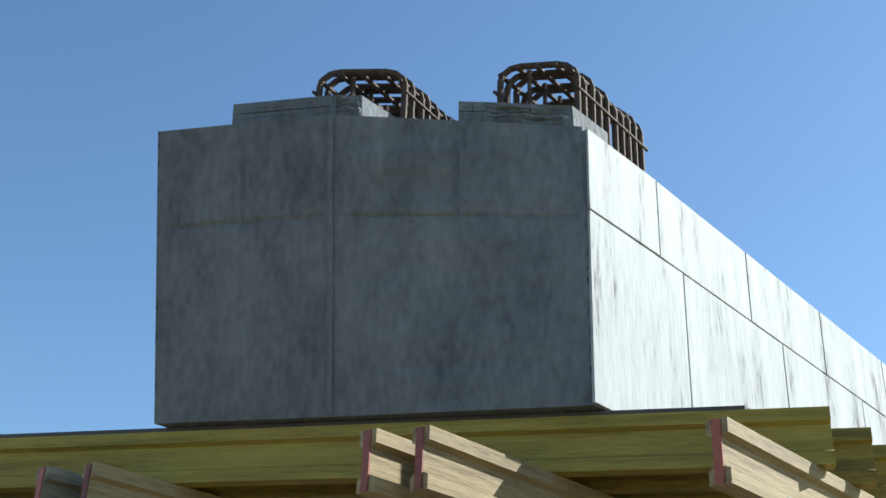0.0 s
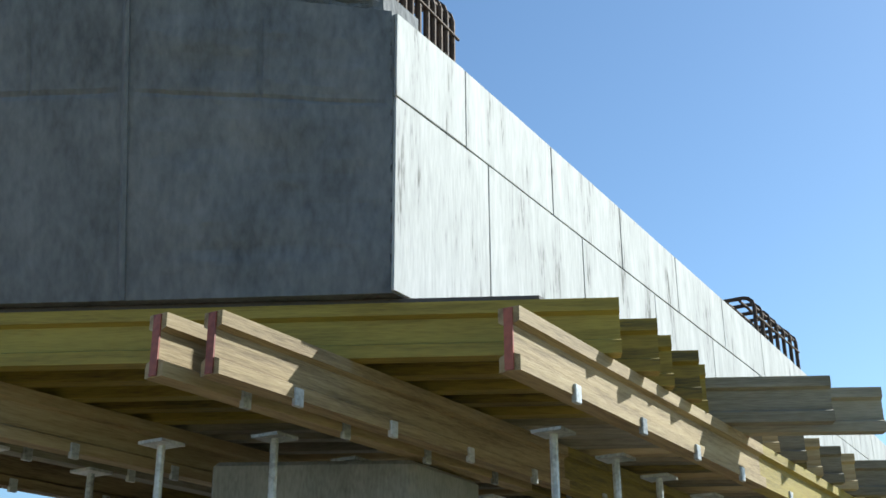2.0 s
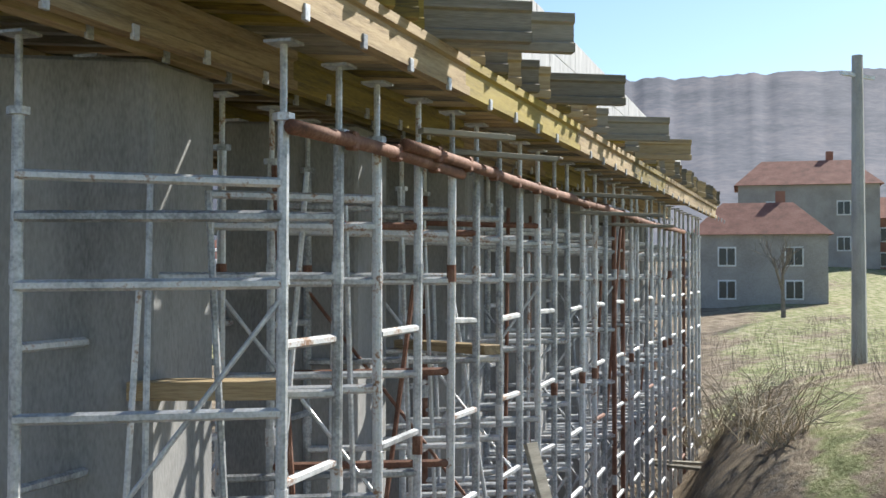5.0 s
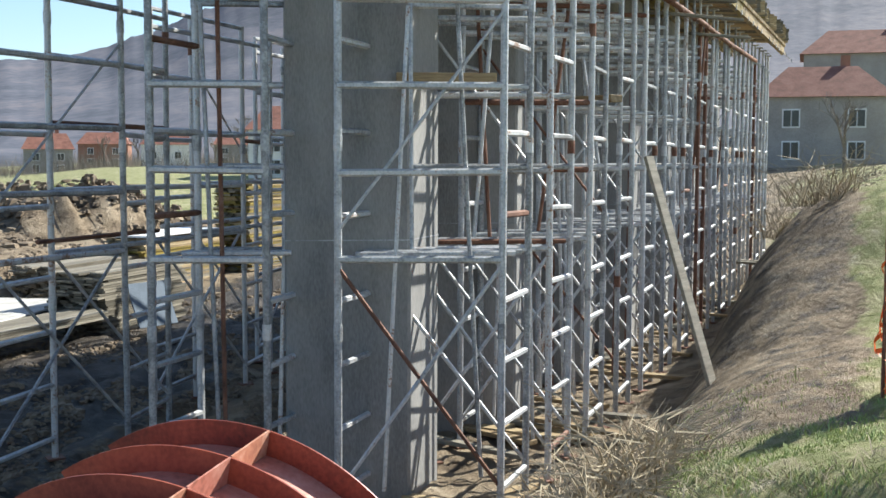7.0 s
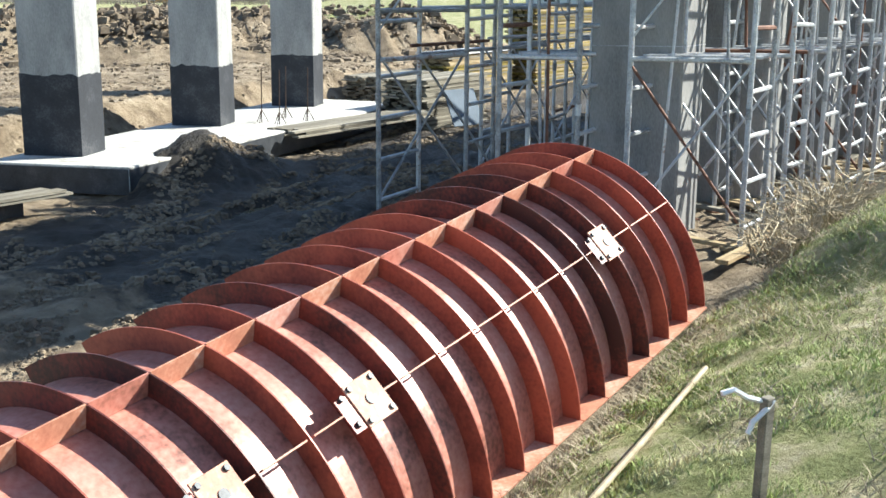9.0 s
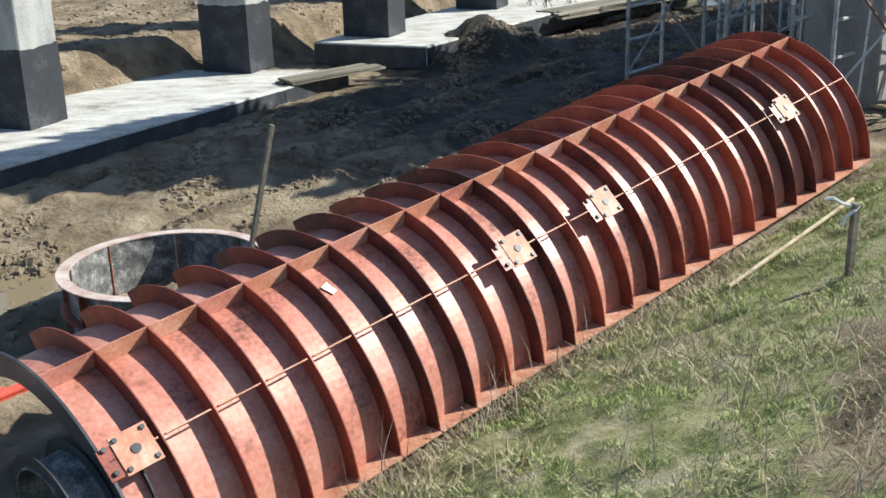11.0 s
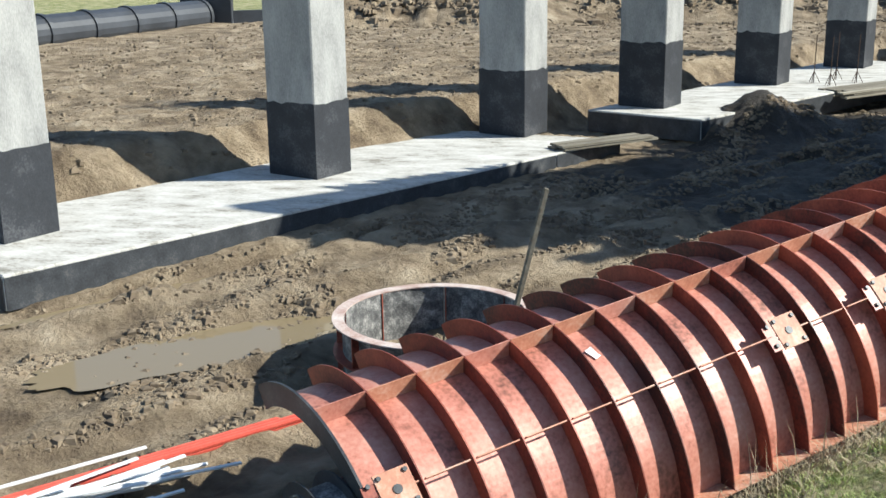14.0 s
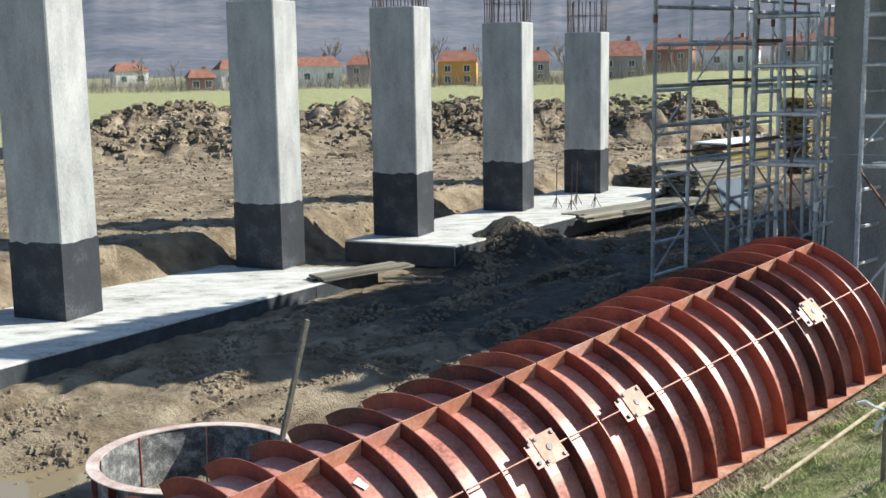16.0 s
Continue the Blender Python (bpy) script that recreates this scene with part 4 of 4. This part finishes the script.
for i in range(cols + 1):
    for j in range(rows + 1):
        q = f0.lerp(f1, i / cols)
        z = terrain(q.x, q.y)[0] + 0.05 + (1.78 + 0.16 * fbm(i, 3, 0.35)) * j / rows
        knots[i, j] = Vector((q.x + 0.09 * fbm(i, j, 0.4, 1), q.y + 0.22 * fbm(i, j, 0.3, 2), z + 0.05 * fbm(i, j, 0.5, 5)))
bm = bmesh.new()
for i in range(cols):
    for j in range(rows + 1):
        if rnd.random() < 0.93:
            a, b = knots[i, j], knots[i + 1, j]
            w = Vector((0, 0, 0.022))
            bm.faces.new([bm.verts.new(v) for v in (a - w, b - w, b + w, a + w)])
for i in range(cols + 1):
    for j in range(rows):
        if rnd.random() < 0.93:
            a, b = knots[i, j], knots[i, j + 1]
            w = Vector((0.015, 0.003, 0))
            bm.faces.new([bm.verts.new(v) for v in (a - w, a + w, b + w, b - w)])
part("mesh", bm, ORANGE, t, "torn orange plastic mesh")


def blades(name, spots, m, label, category):
    """Thin bent stalks, each of two narrow triangles' width."""
    verts, faces = [], []
    for x, y, h, w, lx, ly in spots:
        z = terrain(x, y)[0] - 0.01
        a = random.random() * math.tau
        dx, dy = math.cos(a) * w, math.sin(a) * w
        n = len(verts)
        verts += [(x - dx, y - dy, z), (x + dx, y + dy, z), (x + lx * 0.4 + dx * 0.7, y + ly * 0.4 + dy * 0.7, z + h * 0.6), (x + lx * 0.4 - dx * 0.7, y + ly * 0.4 - dy * 0.7, z + h * 0.6), (x + lx, y + ly, z + h)]
        faces += [(n, n + 1, n + 2, n + 3), (n + 3, n + 2, n + 4)]
    me = bpy.data.meshes.new(name)
    me.from_pydata(verts, [], faces)
    me.materials.append(m)
    return tagged(new(name, me), label, category, kind="stuff")


random.seed(5)
green, dry = [], []
while len(green) < 80000:
    t_, g_ = random.uniform(-3.5, 17), random.random() ** 1.3 * 6.5
    c = Vector((FORM_C.x, FORM_C.y, 0)) + Vector((FT.x, FT.y, 0)).normalized() * t_ + FN * (FORM_R + 0.02 + g_)
    n_ = fbm(c.x, c.y, 1.3, 41) + 0.5 * fbm(c.x, c.y, 4, 43)
    cover = terrain(c.x, c.y)[1]
    if random.random() > (0.35 + 1.2 * n_) * cover + 0.05:
        continue
    h = random.uniform(0.02, 0.058) * (1 + 0.6 * n_)
    green.append((c.x, c.y, h, 0.005, random.uniform(-0.05, 0.05), random.uniform(-0.05, 0.05)))
for _ in range(24000):
    t_, g_ = random.uniform(-3.0, 15), random.random() ** 2.0 * 5.5
    c = Vector((FORM_C.x, FORM_C.y, 0)) + Vector((FT.x, FT.y, 0)).normalized() * t_ + FN * (FORM_R + 0.06 + g_)
    if fbm(c.x, c.y, 0.7, 51) < -0.05 and g_ > 0.35:
        continue
    tall = random.random() < 0.02 and t_ < 4.5
    h = random.uniform(0.35, 0.8) if tall else random.uniform(0.04, 0.20 if t_ < 7 else 0.11)
    dry.append((c.x, c.y, h, 0.005, random.uniform(-0.22, 0.22), random.uniform(-0.2, 0.2)))
blades("grass", green, BLADE, "short green grass on the bank", "grass")
blades("dry_grass", dry, DRY, "dry straw-coloured stalks along the form", "grass")


def bush(x, y, r, n, seed):
    rd = random.Random(seed)
    bm = bmesh.new()
    z = terrain(x, y)[0]
    for _ in range(n):
        a, l = rd.random() * math.tau, rd.uniform(0.4, 1.0) * r
        bx, by = x + rd.uniform(-0.3, 0.3) * r, y + rd.uniform(-0.3, 0.3) * r
        p0 = Vector((bx, by, z - 0.02))
        p1 = p0 + Vector((math.cos(a) * l * 0.4, math.sin(a) * l * 0.4, l * rd.uniform(0.3, 0.7)))
        p2 = p1 + Vector((math.cos(a + rd.uniform(-1, 1)) * l * 0.5, math.sin(a + rd.uniform(-1, 1)) * l * 0.5, l * rd.uniform(-0.25, 0.3)))
        add_rod(bm, p0, p1, 0.010, 3, 0.007)
        add_rod(bm, p1, p2, 0.008, 3, 0.003)
        add_rod(bm, p1, p1.lerp(p2, 0.5) + Vector((rd.uniform(-0.2, 0.2), rd.uniform(-0.2, 0.2), rd.uniform(0, 0.25))) * r, 0.004, 3, 0.002)
    return tagged(mesh_object("dry_bush", bm, DRY), "leafless dry bush of tangled grey stalks", "bush", "dry bushes on the bank")


bush(9.6, 15.7, 1.0, 150, 1)
bush(10.4, 16.2, 1.0, 140, 2)
bush(8.9, 15.2, 0.8, 100, 3)
bush(11.2, 16.6, 0.6, 50, 4)
bush(-1.0, 7.0, 0.55, 40, 5)
bush(-0.2, 7.6, 0.45, 30, 6)
bush(20.0, 22.0, 1.3, 70, 7)
bush(22.5, 24.5, 1.5, 70, 8)
bush(25.0, 27.5, 1.6, 70, 9)


def clods(name, spots, label, seed):
    """Lumps of soil, each a dented block."""
    rd = random.Random(seed)
    verts, faces = [], []
    base = [(-1, -1, -1), (1, -1, -1), (1, 1, -1), (-1, 1, -1), (-0.7, -0.7, 0.6), (0.7, -0.7, 0.6), (0.7, 0.7, 0.6), (-0.7, 0.7, 0.6), (0, 0, 1.0)]
    quads = [(0, 1, 5, 4), (1, 2, 6, 5), (2, 3, 7, 6), (3, 0, 4, 7), (4, 5, 8), (5, 6, 8), (6, 7, 8), (7, 4, 8)]
    for x, y, r in spots:
        z, n, a = terrain(x, y)[0], len(verts), rd.random() * 6.3
        ca, sa = math.cos(a) * r, math.sin(a) * r
        for bx, by, bz in base:
            bx, by, bz = bx * rd.uniform(0.6, 1.25), by * rd.uniform(0.5, 1.1), bz * rd.uniform(0.5, 1.0)
            verts.append((x + bx * ca - by * sa, y + bx * sa + by * ca, z + bz * r * 0.75))
        faces += [tuple(n + i for i in q) for q in quads]
    me = bpy.data.meshes.new(name)
    me.from_pydata(verts, [], faces)
    me.materials.append(SOIL)
    return tagged(new(name, me), label, "soil", kind="stuff")


SOIL = mat("clod_soil", [(0.3, (0.07, 0.05, 0.034)), (0.5, (0.17, 0.13, 0.088)), (0.7, (0.31, 0.25, 0.175))], 1.4, 0.95, fine=12, bump=0.6)
rd = random.Random(8)
spots = []
while len(spots) < 34000:
    along, back = rd.uniform(-8, 34), rd.uniform(-9.5, -1.9)
    c = ROW_O + ROW_U * along + ROW_N * back
    t_, a_ = form_place(c.x, c.y)
    if a_ > -1.6 and -1.5 < t_ < 11.5:
        continue
    if fbm(c.x * 0.4 + c.y * 0.5, c.x * 1.5 - c.y * 1.3, 0.8, 61) < 0.05:
        continue
    if (c.x + 1.62) ** 2 + (c.y - 12.72) ** 2 < 1.9:
        continue
    spots.append((c.x, c.y, rd.uniform(0.014, 0.045) * (2.0 if rd.random() < 0.12 else 1)))
clods("mud_clods", spots, "clods of churned mud along the wheel ruts", 1)
spots = []
while len(spots) < 11000:
    c = Vector((rd.uniform(-14, 20), rd.uniform(45, 64), 0))
    if fbm(c.x, c.y, 0.3, 4) < -0.25 or rd.random() > step(-14, -9, c.x) + 0.1:
        continue
    spots.append((c.x, c.y, rd.uniform(0.035, 0.17) * (1.8 if rd.random() < 0.1 else 1)))
clods("spoil_clods", spots, "lumps of dark earth on the spoil heaps", 2)
spots = []
for _ in range(7000):
    along, back = rd.uniform(-12, 40), rd.uniform(1.6, 22)
    c = ROW_O + ROW_U * along + ROW_N * back
    spots.append((c.x, c.y, rd.uniform(0.02, 0.08)))
clods("bank_clods", spots, "stones and clods on the graded earth behind the columns", 3)

# ---- far things ----
def culvert():
    t = thing("culvert_pipe", pose(-17.5, 42.5, 1.3), "large black corrugated culvert pipe lying on the earth", "pipe")
    d = Vector((0.35, 0.94, 0))
    for k in range(6):
        a, b = d * (-8 + k * 2.2), d * (-8 + k * 2.2 + 2.16)
        part("pipe_length", rod(a, b, 0.66, 20), BLACKPIPE, t)
        part("joint_ring", rod(b - d * 0.06, b + d * 0.1, 0.72, 20), BLACKPIPE, t)
    part("headwall", box(d * 5.4 + Vector((0.2, 0, 0.0)), (2.2, 0.3, 1.6), None, 0.03), BLACKPIPE, t)
    part("wing_wall", prism([(3.0, 5.0), (5.2, 6.0), (5.1, 6.2), (2.9, 5.2)], -0.9, 0.2), BLACKPIPE, t)


culvert()


def house(x, y, turn, w, d, h, rh, wall, z=0.8, hip=0.3, windows=2, name_label="village house with clay tile roof"):
    z = min(terrain(x + i, y + j)[0] for i in (-3, 0, 3) for j in (-3, 0, 3)) - 0.35
    t = thing("house", pose(x, y, z, 0, 0, turn), name_label, "house", "houses of the village")
    part("wall", box((0, 0, h / 2), (w, d, h)), wall, t)
    bm = bmesh.new()
    o = 0.35
    e = [bm.verts.new(q) for q in ((-w / 2 - o, -d / 2 - o, h), (w / 2 + o, -d / 2 - o, h), (w / 2 + o, d / 2 + o, h), (-w / 2 - o, d / 2 + o, h))]
    r = [bm.verts.new((-w / 2 * (1 - hip) - (o if hip == 0 else 0), 0, h + rh)), bm.verts.new((w / 2 * (1 - hip) + (o if hip == 0 else 0), 0, h + rh))]
    for f in ((e[0], e[1], r[1], r[0]), (e[1], e[2], r[1]), (e[2], e[3], r[0], r[1]), (e[3], e[0], r[0]), (e[3], e[2], e[1], e[0])):
        bm.faces.new(f)
    roof = part("roof", bm, ROOF, t, "red clay tile roof")
    part("chimney", box((w * 0.18, d * 0.1, h + rh * 0.85), (0.6, 0.6, rh * 1.0)), BRICKWALL, roof)
    for k in range(windows):
        for zz in ([h * 0.3, h * 0.72] if h > 4 else [h * 0.55]):
            wx = (k - (windows - 1) / 2) * w / windows
            win = part("window", box((wx, -d / 2 - 0.02, zz), (1.15, 0.08, 1.25)), FRAME, t)
            for sx in (-0.26, 0.26):
                part("pane", box((wx + sx, -d / 2 - 0.07, zz), (0.45, 0.04, 1.05)), PANE, win)
    return t


def polar(az, rng):
    return -math.sin(radians(az)) * rng, math.cos(radians(az)) * rng


for az, rng, w, d, h, rh, wall, label in (
        (6.2, 196, 5.5, 5, 3.0, 1.6, BRICKWALL, "low brick outbuilding with tile roof"), (4.5, 203, 8.5, 7, 4.6, 2.0, WHITEWALL, "white house with clay tile roof"),
        (0.6, 210, 11, 8, 5.0, 2.0, WHITEWALL, "white two-storey house with clay tile roof"), (-1.9, 225, 10, 8, 5.2, 2.2, PLASTER, "grey plastered house with clay tile roof"),
        (-6.3, 205, 9, 8, 5.6, 2.2, ORANGEWALL, "orange house with clay tile roof"), (-9.9, 230, 9.5, 8, 5.4, 2.4, PLASTER, "plastered house with clay tile roof"),
        (-14.2, 205, 10, 9, 5.6, 3.0, PLASTER, "grey gabled house with dark roof"), (-16.6, 235, 12, 9, 6.0, 2.6, BRICKWALL, "brick house with clay tile roof"),
        (-19.5, 210, 11, 8, 5.0, 2.4, WHITEWALL, "white house behind the scaffold"), (-22.5, 230, 11, 8, 5.4, 2.4, PLASTER, "plastered house behind the scaffold"),
        (-26.0, 200, 11, 8, 5.4, 2.4, BRICKWALL, "brick house behind the scaffold"), (9.5, 250, 9, 7, 4.4, 2.0, WHITEWALL, "small white house by the field")):
    x, y = polar(az, rng)
    house(x, y, az + random.uniform(-15, 15), w * 0.74, d * 0.8, h * 0.78, rh * 0.85, wall, 0.6, 0.25, 2, label)
house(68.0, 61.6, -48, 8.2, 6.4, 5.0, 2.2, PLASTER, 1.6, 0.45, 2, "grey plastered two-storey house with clay tile roof")
house(92.0, 76.0, -50, 11.5, 8.0, 7.2, 2.4, PLASTER, 2.2, 0.35, 2, "wide house with long clay tile roof")
house(98.0, 70.0, -55, 9.0, 7.0, 5.0, 2.0, BRICKWALL, 2.2, 0.3, 2, "brick house with clay tile roof")
house(64.0, 80.0, -38, 8.0, 6.0, 4.6, 2.0, BRICKWALL, 0.3, 0.3, 2, "brick house with clay tile roof behind scaffold")
house(45.0, 95.0, -28, 8.0, 6.0, 4.2, 2.0, WHITEWALL, 0.4, 0.3, 2, "white house with clay tile roof behind scaffold")


def bare_tree(x, y, h, seed, label="bare leafless tree with fine grey twigs"):
    rd = random.Random(seed)
    z = terrain(x, y)[0]
    t = thing("bare_tree", pose(x, y, z - 0.05), label, "tree", "bare trees round the site")
    trunk, twigs = bmesh.new(), bmesh.new()

    def grow(p, d, l, r, depth):
        q = p + d * l
        add_rod(trunk if depth < 2 else twigs, p, q, r, 6 if depth < 2 else 3, r * 0.62)
        if depth >= 4:
            return
        for _ in range((3, 4, 3, 3)[depth]):
            nd = (d + Vector((rd.uniform(-1, 1), rd.uniform(-1, 1), rd.uniform(-0.15, 0.7))) * 0.72).normalized()
            grow(p.lerp(q, rd.uniform(0.55, 1.0)), nd, l * rd.uniform(0.55, 0.8), r * 0.58, depth + 1)

    grow(Vector((0, 0, 0)), Vector((rd.uniform(-0.05, 0.05), 0, 1)), h * 0.32, h * 0.022, 0)
    part("trunk", trunk, BARK, t)
    part("twigs", twigs, BARK, t, "fine bare twigs")
    return t


bare_tree(59.4, 52.8, 6.4, 1, "bare pale tree in front of a house")
for i, (x, y, h) in enumerate(((48, 33, 3.2), (52, 36, 3.0), (58, 42, 4.5), (38, 41, 3.0), (35, 44, 3.2))):
    bare_tree(x, y, h, 10 + i)
for i in range(16):
    az = 9 - i * 2.3 + random.uniform(-0.8, 0.8)
    x, y = polar(az, random.uniform(185, 240))
    bare_tree(x, y, random.uniform(7, 12), 30 + i)
x, y = polar(3.6, 185)
bare_tree(x, y, 17, 60, "tall bare poplar in front of a white house")


def brush(name, spots, label):
    verts, faces = [], []
    rd = random.Random(17)
    for x, y, h, w in spots:
        z = terrain(x, y)[0] - 0.1
        for _ in range(14):
            bx, by, a = x + rd.uniform(-w, w), y + rd.uniform(-w, w), rd.random() * 6.3
            n, hh, ww = len(verts), h * rd.uniform(0.4, 1.1), h * 0.006
            verts += [(bx - ww * math.cos(a), by - ww * math.sin(a), z), (bx + ww * math.cos(a), by + ww * math.sin(a), z), (bx + rd.uniform(-0.4, 0.4) * h, by + rd.uniform(-0.4, 0.4) * h, z + hh)]
            faces.append((n, n + 1, n + 2))
    me = bpy.data.meshes.new(name)
    me.from_pydata(verts, [], faces)
    me.materials.append(BARK)
    return tagged(new(name, me), label, "brush", kind="stuff")


rd = random.Random(23)
spots = []
for _ in range(1800):
    az = rd.uniform(-32, 16)
    x, y = polar(az, rd.uniform(178, 240))
    spots.append((x, y, rd.uniform(1.5, 4.5), 1.6))
brush("hedge_brush", spots, "bare hedges and brushwood along the village")
spots = []
for _ in range(2600):
    x, y = rd.uniform(24, 62), rd.uniform(22, 52)
    if fbm(x, y, 0.12, 71) > -0.05 and math.hypot(x - 70, y - 61) > 6:
        spots.append((x, y, rd.uniform(0.3, 1.0), 0.8))
brush("scrub", spots, "bare grey scrub beyond the bank")

x, y = 36.8, 32.3
t = thing("utility_pole", pose(x, y, terrain(x, y)[0]), "grey concrete utility pole standing on the bank", "pole")
part("pole", rod((0, 0, -0.1), (0, 0, 11), 0.24, 10, 0.16), CONCRETE, t)
part("crossarm", box((0, 0, 10.4), (1.6, 0.1, 0.1)), GALV, t)


def hills():
    verts, faces, n = [], [], 620
    for k in range(n + 1):
        az = 75 - 165 * k / n
        el = 5.4 - 0.8 * step(2, -8, az) + 4.3 * step(-13, -27, az) + 0.8 * step(-34, -46, az) + 0.5 * fbm(az, 0, 0.09, 81) + 0.14 * fbm(az, 0, 1.6, 82)
        for j in range(14):
            f = j / 13
            rng = 420 + 900 * f
            x, y = polar(az, rng)
            z = math.tan(radians(el)) * rng * f ** 0.8 * 1.0 + 14 * f * fbm(x, y, 0.006, 83) * (1 - f) * 2 - 2 * (1 - f)
            verts.append((x, y, z))
    for k in range(n):
        for j in range(13):
            a = k * 14 + j
            faces.append((a, a + 14, a + 15, a + 1))
    me = bpy.data.meshes.new("hill_backdrop")
    me.from_pydata(verts, [], faces)
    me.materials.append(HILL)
    for p in me.polygons:
        p.use_smooth = True
    tagged(new("hill_backdrop", me), "bare wooded hills painted in hazy blue-grey behind the village", "hills", kind="structure")


hills()
